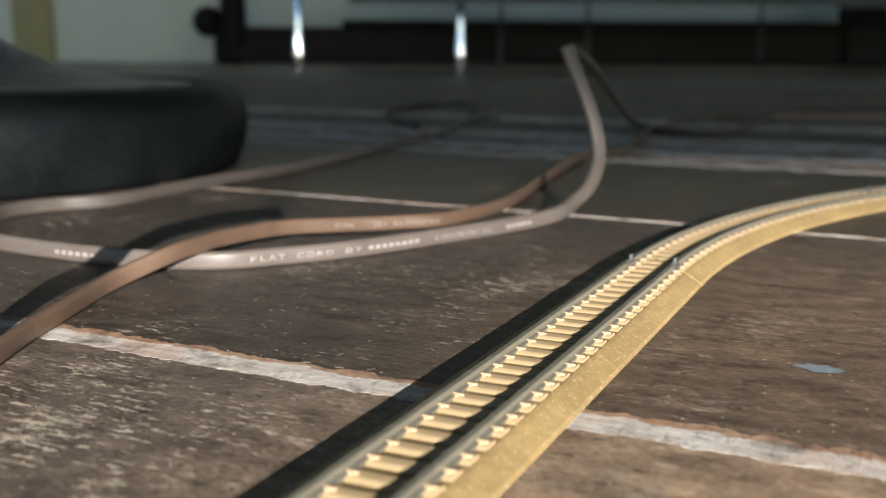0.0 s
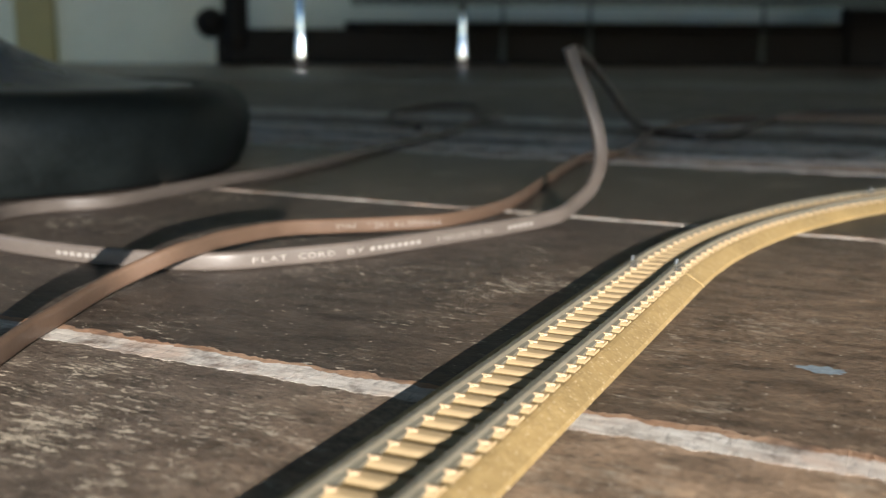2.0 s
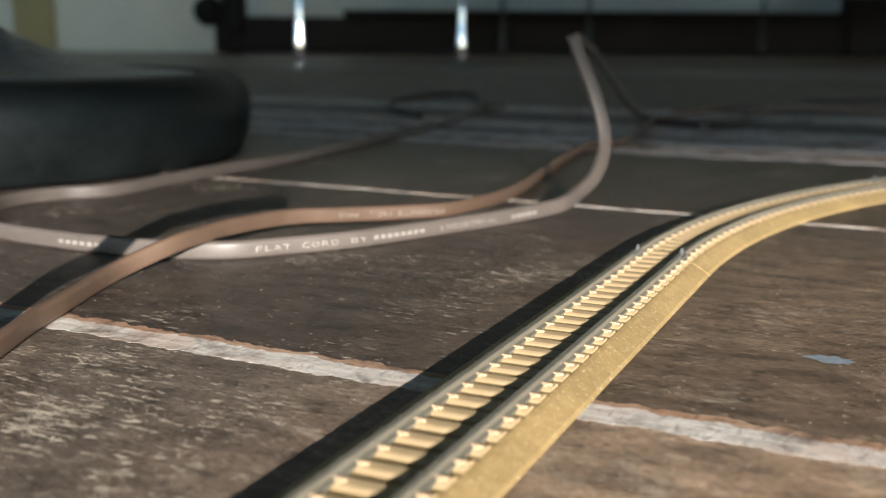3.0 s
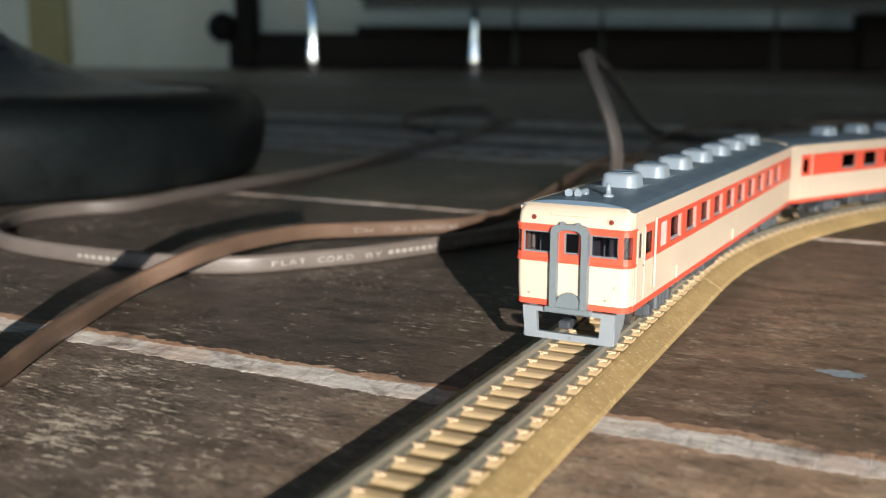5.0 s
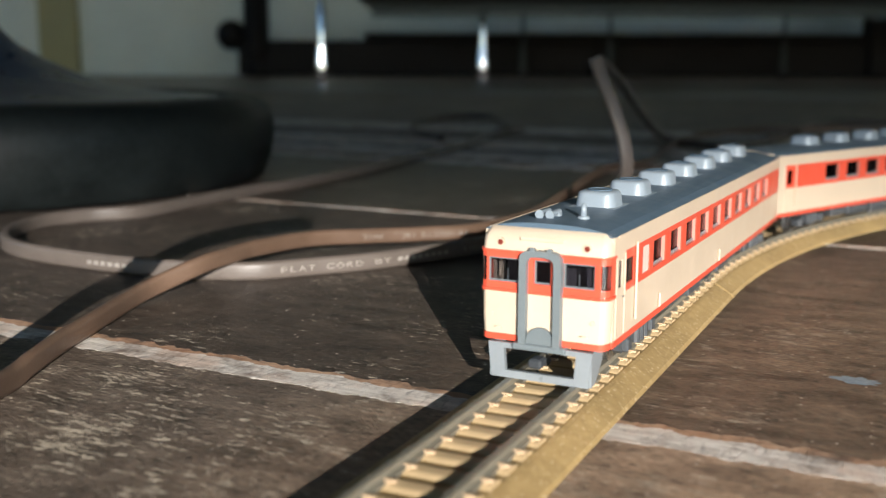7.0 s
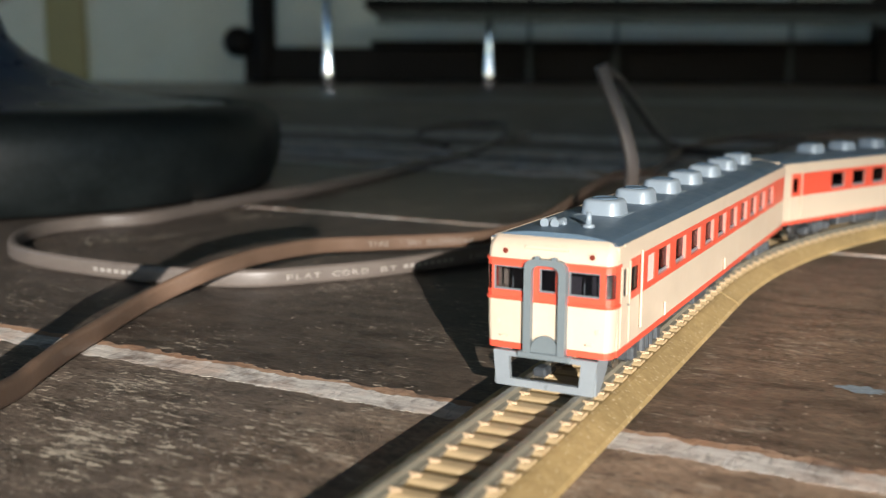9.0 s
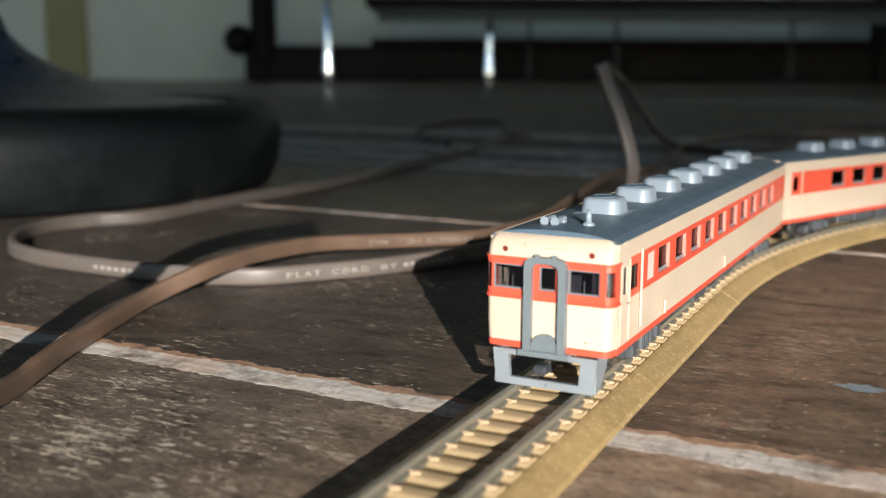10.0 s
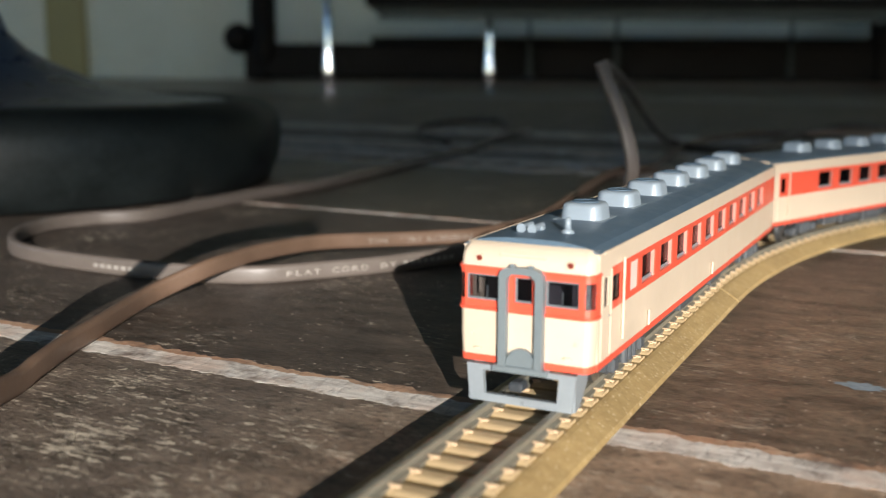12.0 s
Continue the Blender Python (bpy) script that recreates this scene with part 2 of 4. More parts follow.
def box(bm, x0, x1, y0, y1, z0, z1, bev=0.0, seg=1, taper=None):
    """A box; taper (tx, ty) narrows its top on each side."""
    tx, ty = taper or (0, 0)
    a = [bm.verts.new(c) for c in ((x0, y0, z0), (x1, y0, z0), (x1, y1, z0), (x0, y1, z0))]
    b = [bm.verts.new(c) for c in ((x0 + tx, y0 + ty, z1), (x1 - tx, y0 + ty, z1), (x1 - tx, y1 - ty, z1), (x0 + tx, y1 - ty, z1))]
    fs = [bm.faces.new(a[::-1]), bm.faces.new(b)]
    for i in range(4):
        fs.append(bm.faces.new((a[i], a[(i + 1) % 4], b[(i + 1) % 4], b[i])))
    if bev:
        es = list({e for f in fs for e in f.edges})
        bmesh.ops.bevel(bm, geom=es, offset=bev, segments=seg, affect="EDGES", profile=0.5)


def prism(bm, outline, axis, lo, hi):
    """An outline of (u, v) pairs drawn out along an axis: x: (y, z), y: (x, z), z: (x, y)."""
    def at(u, v, w):
        return {"x": (w, u, v), "y": (u, w, v), "z": (u, v, w)}[axis]
    a = [bm.verts.new(at(u, v, lo)) for u, v in outline]
    b = [bm.verts.new(at(u, v, hi)) for u, v in outline]
    n = len(a)
    bm.faces.new(a[::-1])
    bm.faces.new(b)
    for i in range(n):
        bm.faces.new((a[i], a[(i + 1) % n], b[(i + 1) % n], b[i]))


def cyl(bm, p0, p1, r0, r1=None, seg=16, caps=True):
    p0, p1 = Vector(p0), Vector(p1)
    r1 = r0 if r1 is None else r1
    q = (p1 - p0).to_track_quat("Z", "Y")
    rings = []
    for p, r in ((p0, r0), (p1, r1)):
        rings.append([bm.verts.new(p + q @ Vector((r * math.cos(2 * math.pi * i / seg), r * math.sin(2 * math.pi * i / seg), 0))) for i in range(seg)])
    for i in range(seg):
        j = (i + 1) % seg
        bm.faces.new((rings[0][i], rings[0][j], rings[1][j], rings[1][i]))
    if caps:
        bm.faces.new(rings[0][::-1])
        bm.faces.new(rings[1])


def lathe(bm, prof, seg=48, centre=(0, 0)):
    """A profile of (radius, z) pairs turned about an upright axis."""
    rings = []
    for r, z in prof:
        if r < 1e-6:
            rings.append([bm.verts.new((centre[0], centre[1], z))])
        else:
            rings.append([bm.verts.new((centre[0] + r * math.cos(2 * math.pi * i / seg), centre[1] + r * math.sin(2 * math.pi * i / seg), z)) for i in range(seg)])
    for a, b in zip(rings, rings[1:]):
        for i in range(seg):
            j = (i + 1) % seg
            if len(a) == 1 and len(b) == 1:
                continue
            if len(a) == 1:
                bm.faces.new((a[0], b[i], b[j]))
            elif len(b) == 1:
                bm.faces.new((a[i], a[j], b[0]))
            else:
                bm.faces.new((a[i], a[j], b[j], b[i]))


def drum(bm, a, b, r, prof, seg=6, centre=(0, 0)):
    """A rounded-rectangle body, half sizes a and b: a profile of (inset, z) pairs, closed on top."""
    rings = []
    for inset, z in prof:
        o = rounded(2 * (a - inset), 2 * (b - inset), max(0.02, r - min(inset, r * 0.99)), seg)
        rings.append([bm.verts.new((centre[0] + u, centre[1] + v, z)) for u, v in o])
    n = len(rings[0])
    for p, q in zip(rings, rings[1:]):
        for i in range(n):
            bm.faces.new((p[i], p[(i + 1) % n], q[(i + 1) % n], q[i]))
    bm.faces.new(rings[-1])


def spline(pts, per=10):
    """A smooth line through points (Catmull-Rom)."""
    pts = [Vector(p) for p in pts]
    ext = [2 * pts[0] - pts[1]] + pts + [2 * pts[-1] - pts[-2]]
    out = []
    for i in range(1, len(ext) - 2):
        a, b, c, d = ext[i - 1:i + 3]
        for k in range(per):
            t = k / per
            out.append(0.5 * ((2 * b) + (c - a) * t + (2 * a - 5 * b + 4 * c - d) * t * t + (3 * b - a - 3 * c + d) * t ** 3))
    out.append(pts[-1])
    return out


def sweep(bm, path, section, up=Vector((0, 0, 1)), twist=None):
    """A closed section of (side, up) pairs drawn along a path; sides stay level where they can."""
    rings = []
    n = len(path)
    side = None
    for i, p in enumerate(path):
        d = (path[min(i + 1, n - 1)] - path[max(i - 1, 0)]).normalized()
        s = d.cross(up)
        if s.length < 0.85 and side is not None:
            s = side - d * side.dot(d)
        if side is not None and s.dot(side) < 0:
            s = -s
        s.normalize()
        side = s
        u = s.cross(d)
        if twist:
            c, q = math.cos(twist(p)), math.sin(twist(p))
            s, u = s * c + u * q, u * c - s * q
        rings.append([bm.verts.new(p + s * a + u * b) for a, b in section])
    k = len(section)
    for r, q in zip(rings, rings[1:]):
        for i in range(k):
            bm.faces.new((r[i], r[(i + 1) % k], q[(i + 1) % k], q[i]))
    bm.faces.new(rings[0][::-1])
    bm.faces.new(rings[-1])


def rounded(w, h, r, seg=4):
    """A rounded rectangle about the origin as (u, v) pairs."""
    out = []
    for cx, cy, a0 in ((w / 2 - r, h / 2 - r, 0), (-w / 2 + r, h / 2 - r, 90), (-w / 2 + r, -h / 2 + r, 180), (w / 2 - r, -h / 2 + r, 270)):
        for k in range(seg + 1):
            a = radians(a0 + 90 * k / seg)
            out.append((cx + r * math.cos(a), cy + r * math.sin(a)))
    return out


def plate(bm, us, vs, holes, axis, lo, hi):
    """A plate in the plane of u and v, with rectangular holes right through it, cut along the lines us and vs."""
    us = sorted({*us, *(h[0] for h in holes), *(h[1] for h in holes)})
    vs = sorted({*vs, *(h[2] for h in holes), *(h[3] for h in holes)})

    def at(u, v, w):
        return {"x": (w, u, v), "y": (u, w, v)}[axis]

    def solid(i, j):
        if not (0 <= i < len(us) - 1 and 0 <= j < len(vs) - 1):
            return False
        u, v = (us[i] + us[i + 1]) / 2, (vs[j] + vs[j + 1]) / 2
        return not any(h[0] < u < h[1] and h[2] < v < h[3] for h in holes)
    grid = {}

    def vert(i, j, w):
        if (i, j, w) not in grid:
            grid[i, j, w] = bm.verts.new(at(us[i], vs[j], w))
        return grid[i, j, w]
    for i in range(len(us) - 1):
        for j in range(len(vs) - 1):
            if not solid(i, j):
                continue
            for w in (lo, hi):
                bm.faces.new([vert(*c, w) for c in ((i, j), (i + 1, j), (i + 1, j + 1), (i, j + 1))])
            for (di, dj), (a, b) in {(-1, 0): ((i, j), (i, j + 1)), (1, 0): ((i + 1, j), (i + 1, j + 1)),
                                     (0, -1): ((i, j), (i + 1, j)), (0, 1): ((i, j + 1), (i + 1, j + 1))}.items():
                if not solid(i + di, j + dj):
                    bm.faces.new((vert(*a, lo), vert(*b, lo), vert(*b, hi), vert(*a, hi)))


# ---- the room: floor, walls, unseen ceiling with an added deep eave ----
GRAIN = -27.5      # the boards' direction
ALONG = Vector((math.cos(radians(GRAIN)), math.sin(radians(GRAIN))))
ACROSS = Vector((-ALONG.y, ALONG.x))

bm = bmesh.new()
box(bm, -4200, 4200, -1700, 3600, -60, -6)
floor = tagged(part("floor", bm, UNDER), "worn dark wooden board floor with pale seams", "floor", kind="structure")

# an added slab out of view, so less warm light bounces off boards
bm = bmesh.new()
box(bm, -4200, 4200, -9300, -1700, -60, -4)
tagged(part("pavement", bm, COOL_SLAB), "unseen cool grey slab added to temper bounced light", "pavement", kind="structure")

bm = bmesh.new()
box(bm, -4000000, 4000000, -4000000, 4000000, -200, -160)
tagged(part("ground", bm, GROUND), "dark bare ground outside the house", "ground", kind="structure")

for nm, b in (("wall_north", (-4200, 4200, 3400, 3560)), ("wall_east", (4200, 4360, -1700, 3560))):
    bm = bmesh.new()
    box(bm, b[0], b[1], b[2], b[3], -60, 2705)
    tagged(part(nm, bm, WALL), "plain cream painted wall in shade", "wall", kind="structure")
# this unseen opening is added to let cool sky light into the shadows
bm = bmesh.new()
plate(bm, [-1700, 3560], [-60, 2705], [(-1100, 2400, 600, 2300)], "x", -4360, -4200)
tagged(part("wall_west", bm, WALL), "plain cream painted wall, unseen, with an opening added for sky light", "wall", kind="structure")
bm = bmesh.new()
box(bm, -4360, 4360, -9060, 3560, 2705, 2825)
tagged(part("ceiling", bm, CEIL), "unseen flat ceiling whose added eave cuts the sun", "ceiling", kind="structure")

# unseen open front: corner posts and a header beam added to cut the sun, with a slot above to light the chrome legs
for x in (-4360, 4140):
    bm = bmesh.new()
    box(bm, x, x + 220, -9120, -8960, -4, 2705, 6)
    tagged(part("post", bm, DARKWOOD), "unseen dark corner post for the added beam", "post", kind="structure")
bm = bmesh.new()
box(bm, -4140, 4140, -9060, -8960, 2163, 2640, 6)
tagged(part("trim", bm, DARKWOOD), "unseen dark beam added to end the patch of sun", "beam", kind="structure")

# ---- track line ----
JOINT = Vector((52.9, 221.9))
HEADING = radians(64.0)
AHEAD = Vector((math.cos(HEADING), math.sin(HEADING)))
RIGHT = Vector((AHEAD.y, -AHEAD.x))
RADIUS = 300.0
RAIL_TOP = 4.3


def on_track(s):
    """The place and direction on the track's centre line, s millimetres past the joint."""
    if s <= 0:
        return JOINT + AHEAD * s, HEADING
    a = s / RADIUS
    return JOINT + AHEAD * (RADIUS * math.sin(a)) + RIGHT * (RADIUS * (1 - math.cos(a))), HEADING - a


def rail_line(s0, s1, off, step):
    n = max(1, math.ceil((s1 - s0) / step))
    out = []
    for i in range(n + 1):
        p, a = on_track(s0 + (s1 - s0) * i / n)
        out.append(Vector((p.x + off * math.sin(a), p.y - off * math.cos(a), 0)))
    return out


BED = [(-11.2, 0.05), (-10.8, 0.65), (-8.0, 2.4), (-7.4, 2.65), (-5.0, 2.68), (5.0, 2.68), (7.4, 2.65), (8.0, 2.4), (10.8, 0.65), (11.2, 0.05)]
RAIL = [(-0.95, 2.7), (0.95, 2.7), (0.95, 3.15), (0.36, 3.35), (0.36, 3.8), (0.5, 3.92), (0.5, 4.22), (0.42, 4.3), (-0.42, 4.3), (-0.5, 4.22), (-0.5, 3.92), (-0.36, 3.8), (-0.36, 3.35), (-0.95, 3.15)]
PITCH = 4.9


def sleeper_meshes():
    bm = bmesh.new()
    prism(bm, [(-1.7, 2.3), (-1.7, 2.66), (-1.3, 2.88), (-0.7, 3.06), (0.9, 3.1), (1.4, 2.98), (1.4, 2.3)], "y", -7.1, 7.1)
    tie = mesh_of("sleeper", bm, TIE)
    bm = bmesh.new()
    box(bm, -0.7, 0.7, -0.3, 0.3, 2.95, 3.25, 0.08)
    box(bm, -0.28, 0.28, -0.8, 0.8, 2.95, 3.38, 0.08)
    return tie, mesh_of("rail_chair", bm, CHAIR)


TIE_MESH, CHAIR_MESH = sleeper_meshes()


def track_section(s0, s1, step, label):
    ob = empty("track_section")
    tagged(ob, label, "track", group="track sections on the floor")
    bm = bmesh.new()
    sweep(bm, rail_line(s0 + 0.12, s1 - 0.12, 0, step), BED)
    part("roadbed", bm, TAN, ob)
    for off in (-4.85, 4.85):
        bm = bmesh.new()
        sweep(bm, rail_line(s0 + 0.2, s1 - 0.2, off, step), RAIL)
        part("rail", bm, NICKEL, ob, "grey nickel rail")
    n = round((s1 - s0) / PITCH)
    for i in range(n):
        p, a = on_track(s0 + (i + 0.5) * (s1 - s0) / n)
        m = P(p.x, p.y, 0, math.degrees(a))
        t = shared("sleeper", TIE_MESH, ob, m)
        for y in (-6.0, -3.7, 3.7, 6.0):
            shared("rail_chair", CHAIR_MESH, t, P(0, y, 0))
    bm = bmesh.new()
    sweep(bm, rail_line(s1 - 0.45, s1 - 0.05, 0, 1), [(u * 1.02, v + 0.1) for u, v in BED])
    part("end_lip", bm, TAN, ob)
    # metal joiners with their upstanding pins at the far end
    for off in (-4.85, 4.85):
        bm = bmesh.new()
        p, a = on_track(s1)
        box(bm, -2.6, 2.6, -1.25, 1.25, 2.85, 3.3, 0.1)
        box(bm, -2.6, 2.6, 0.6, 0.95, 3.2, 4.1, 0.08)
        box(bm, -2.6, 2.6, -0.95, -0.6, 3.2, 4.1, 0.08)
        box(bm, 1.2, 1.75, -0.3, 0.3, 3.0, 5.4, 0.1)
        part("rail_joiner", bm, BRASS_DARK, ob, "grey steel rail joiner",
             m=P(p.x + off * math.sin(a), p.y - off * math.cos(a), 0, math.degrees(a)))
    return ob


track_section(-280, 0, 280, "straight tan model railway track with ballasted roadbed")
track_section(0, 157, 3.5, "curved tan model railway track with ballasted roadbed")
track_section(157, 314, 3.5, "curved tan model railway track running out of sight")
track_section(314, 471, 3.5, "curved tan model railway track running out of sight")

# ---- the train ----
LENGTH, HALF = 139.0, 9.75
Z0, Z1, Z2, Z3 = 5.4, 12.66, 18.64, 21.2      # sill, lower and upper edge of the red band, eaves


def side_wall(bm, x0, x1, z0, z1, holes, y, sgn, thick=0.85):
    plate(bm, [x0, x1], [z0, z1], holes, "y", *sorted((sgn * y, sgn * (y - thick))))


def roof_outline(half=HALF, n=14):
    out = []
    for i in range(n + 1):
        u = -1 + 2 * i / n
        out.append((half * u, Z3 + 1.35 * (1 - abs(u) ** 2.6) ** 0.75))
    return out


def rail_car(cab, first_window, pitch, count, label):
    car = empty("railway_car")
    tagged(car, label, "model train", group="cars of the train")
    x0, x1 = -LENGTH, -2.2 if cab else -0.6
    wins = [(first_window - i * pitch - 7.2, first_window - i * pitch, 13.55, 17.75) for i in range(count)]
    wins = [w for w in wins if w[0] > x0 + 6]
    small = [(-11.8, -8.0, 13.7, 17.3)] if cab else [(-9.8, -7.6, 13.7, 17.3)]
    if cab:
        small.append((-20.3, -16.4, 13.55, 17.75))
    for sgn in (1, -1):
        # lower cream panel, red window band, upper cream panel
        bm = bmesh.new()
        side_wall(bm, x0, x1, Z0 + 0.95, Z1, [], HALF, sgn)
        part("side_panel", bm, CREAM, car, "cream lower side panel")
        bm = bmesh.new()
        side_wall(bm, x0, x1, Z0, Z0 + 0.95, [], HALF + 0.06, sgn)
        part("sill_stripe", bm, RED, car, "red stripe along the sill")
        door = (-7.6, -3.2) if cab else (-6.6, -0.6)
        bm = bmesh.new()
        side_wall(bm, x0, door[0], Z1, Z2, wins + small, HALF, sgn, 0.18)
        if cab:
            side_wall(bm, door[1], x1, Z1, Z2, [], HALF, sgn)
        band = part("window_band", bm, RED, car, "red band with window openings")
        bm = bmesh.new()
        side_wall(bm, x0, x1, Z2, Z3, [], HALF, sgn)
        part("cant_panel", bm, CREAM, car, "cream panel above the windows")
        # gutter and belt rails
        bm = bmesh.new()
        box(bm, x0, x1 - 1.6, *sorted((sgn * HALF, sgn * (HALF + 0.22))), Z3 - 0.25, Z3 + 0.12, 0.06)
        part("gutter", bm, CREAM, car)
        # a cream door at the end with a recess and a handle
        bm = bmesh.new()
        holes = [(door[0] + 1.3, door[1] - 1.3, 13.6, 17.6)] if cab else []
        side_wall(bm, door[0], door[1], Z1, Z2, holes, HALF - 0.02, sgn)
        d = part("door", bm, CREAM, car, "cream crew door")
        bm = bmesh.new()
        for x in (door[0] + 0.15, door[1] - 0.15):
            box(bm, x - 0.14, x + 0.14, *sorted((sgn * (HALF - 0.05), sgn * (HALF + 0.12))), Z0 + 1.2, Z2 - 0.3, 0.04)
        part("door_frame", bm, CREAM, d)
        bm = bmesh.new()
        box(bm, door[0] + 0.6, door[0] + 1.2, *sorted((sgn * HALF, sgn * (HALF + 0.2))), 12.0, 12.3, 0.05)
        part("handle", bm, WHEEL, d)
        for x in ((-12.4, -26.0, -70.0) if cab else (-11.2,)):
            bm = bmesh.new()
            cyl(bm, (x, sgn * (HALF + 0.28), 7.6 if x > -13 else 6.6), (x, sgn * (HALF + 0.28), 19.2 if x > -13 else 8.8), 0.2, seg=8)
            part("handrail", bm, CREAM, car, "thin cream upright handrail")
        # panes, set back in the openings, with thin frames
        for w in wins + small + holes:
            back = 0.72 if w in wins else 0.2
            bm = bmesh.new()
            box(bm, w[0] - 0.05, w[1] + 0.05, *sorted((sgn * (HALF - back), sgn * (HALF - back - 0.2))), w[2] - 0.05, w[3] + 0.05)
            pane = part("pane", bm, FROST if cab and w == small[-1] else SIDE_PANE, d if w in holes else band)
            if w in wins:
                bm = bmesh.new()
                box(bm, w[0], w[1], *sorted((sgn * (HALF - 0.45), sgn * (HALF - 0.7))), w[2], w[2] + 0.5, 0.08)
                part("sash", bm, SKIRT, band, "grey lower window sash")
                bm = bmesh.new()
                plate(bm, [w[0] - 0.5, w[1] + 0.5], [w[2] - 0.5, w[3] + 0.5], [w], "y", *sorted((sgn * (HALF - 0.19), sgn * (HALF - 0.95))))
                part("window_moulding", bm, LIT_PLASTIC, band, "moulded window reveal, pale pink for sunlit clear plastic")
            pane.visible_shadow = False
    # roof
    bm = bmesh.new()
    ro = roof_outline()
    prism(bm, ro + [(HALF - 1.2, Z3), (-HALF + 1.2, Z3)], "x", x0 + 0.6, x1 + (0.25 if cab else 0.0))
    for e in bm.edges:
        e.smooth = True
    roof = part("roof", bm, ROOF, car, "blue-grey curved roof")
    # roof coolers
    bmv = bmesh.new()
    drum(bmv, 3.4, 3.4, 2.0, [(0, -0.2), (0.35, 1.9), (0.5, 2.2), (0.8, 2.4), (1.2, 2.46), (3.2, 2.5)])
    vent = mesh_of("cooler", bmv, VENT, True)
    bmv = bmesh.new()
    lathe(bmv, [(0, 2.52), (1.7, 2.54), (1.75, 2.64), (2.0, 2.64), (2.1, 2.4)], 24)
    grille = mesh_of("fan_grille", bmv, ROOF, False)
    bmv = bmesh.new()
    box(bmv, -4.0, 4.0, -3.9, 3.9, -0.45, 0.02, 0.15)
    plinth = mesh_of("cooler_base", bmv, VENT)
    for i in range(7):
        x = (-24.6 - 17.0 * i) if cab else (-31.0 - 16.6 * i)
        v = shared("cooler", vent, roof, P(x, 0, 22.5), "light grey roof cooler")
        shared("fan_grille", grille, v, Matrix.Identity(4))
        shared("cooler_base", plinth, v, Matrix.Identity(4))
    # floor, underframe boxes
    bm = bmesh.new()
    box(bm, x0 + 0.4, x1 - 0.4, -HALF + 1.15, HALF - 1.15, Z0 - 0.3, Z0 + 0.7)
    part("underframe", bm, UNDERGEAR, car)
    rng = random.Random(4)
    x = -36.0
    while x > -LENGTH + 38:
        w = rng.uniform(5, 11)
        for sgn in (1, -1):
            bm = bmesh.new()
            y0, y1 = sorted((sgn * 4.2, sgn * rng.uniform(6.8, 7.6)))
            box(bm, x - w, x, y0, y1, Z0 - rng.uniform(2.6, 4.0), Z0 - 0.2, 0.25)
            for k in range(int(w // 2)):
                box(bm, x - w + 0.6 + 2 * k, x - w + 1.6 + 2 * k, *sorted((sgn * 6.9, sgn * 7.75)), Z0 - 2.3, Z0 - 0.9, 0.12)
            part("equipment_box", bm, BOGIE if rng.random() < 0.6 else UNDERGEAR, car)
        x -= w + rng.uniform(1.0, 2.6)
    # seats inside
    bm = bmesh.new()
    for w in wins:
        for sgn in (1, -1):
            y0, y1 = sorted((sgn * 1.8, sgn * 7.6))
            box(bm, w[0] + 0.4, w[0] + 1.7, y0, y1, Z0 + 0.7, Z0 + 9.0, 0.3)
    part("seats", bm, SEAT, car, "dark moulded interior seats")
    bm = bmesh.new()
    box(bm, x0 + 1.2, x0 + 2.0, -HALF + 1.2, HALF - 1.2, Z0 + 0.7, Z3 + 1)
    part("bulkhead", bm, CREAM, car)
    # rear end wall and the gangway bellows
    bm = bmesh.new()
    prism(bm, [(-HALF, Z0), (HALF, Z0)] + ro[::-1], "x", x0, x0 + 0.62)
    part("end_wall", bm, CREAM, car)
    bm = bmesh.new()
    box(bm, x0 - 1.3, x0 + 0.1, -3.0, 3.0, Z0, 19.0, 0.5)
    part("gangway_bellows", bm, UNDERGEAR, car)
    # bogies
    bogies = []
    for bx in (-22.0, -118.0):
        bm = bmesh.new()
        for sgn in (1, -1):
            y0, y1 = sorted((sgn * 6.4, sgn * 7.6))
            prism(bm, [(-9.5, 2.2), (-8.6, 3.6), (-4.0, 4.2), (4.0, 4.2), (8.6, 3.6), (9.5, 2.2), (8.4, 1.6), (4.2, 2.6), (-4.2, 2.6), (-8.4, 1.6)], "y", y0, y1)
            for ax in (-7.0, 7.0):
                box(bm, ax - 1.3, ax + 1.3, *sorted((sgn * 7.2, sgn * 8.5)), 1.7, 4.0, 0.35)
            for k in (-2.2, 0, 2.2):
                cyl(bm, (k, sgn * 8.0, 2.0), (k, sgn * 8.0, 4.6), 0.75, seg=10)
        box(bm, -2.4, 2.4, -7.0, 7.0, 3.4, 4.9, 0.2)
        b = part("bogie", bm, BOGIE, car, "dark grey bogie", m=P(bx, 0, 0))
        axles = []
        for ax in (-7.0, 7.0):
            bm = bmesh.new()
            for sgn in (1, -1):
                cyl(bm, (0, sgn * 4.25, 0), (0, sgn * 5.5, 0), 2.7, seg=24)
                cyl(bm, (0, sgn * 3.9, 0), (0, sgn * 4.25, 0), 3.1, seg=24)
                for k in range(4):
                    a = k * math.pi / 2
                    cyl(bm, (1.4 * math.cos(a), sgn * 5.5, 1.4 * math.sin(a)), (1.4 * math.cos(a), sgn * 5.62, 1.4 * math.sin(a)), 0.35, seg=6)
            cyl(bm, (0, -6.8, 0), (0, 6.8, 0), 0.7, seg=8)
            axles.append((part("wheelset", bm, WHEEL, b, m=P(ax, 0, 2.7)), ax))
        bogies.append((b, bx, axles))
    if cab:
        cab_front(car, roof)
    else:
        bm = bmesh.new()
        prism(bm, [(-HALF, Z0), (HALF, Z0)] + ro[::-1], "x", -0.62, 0.0)
        part("end_wall", bm, CREAM, car)
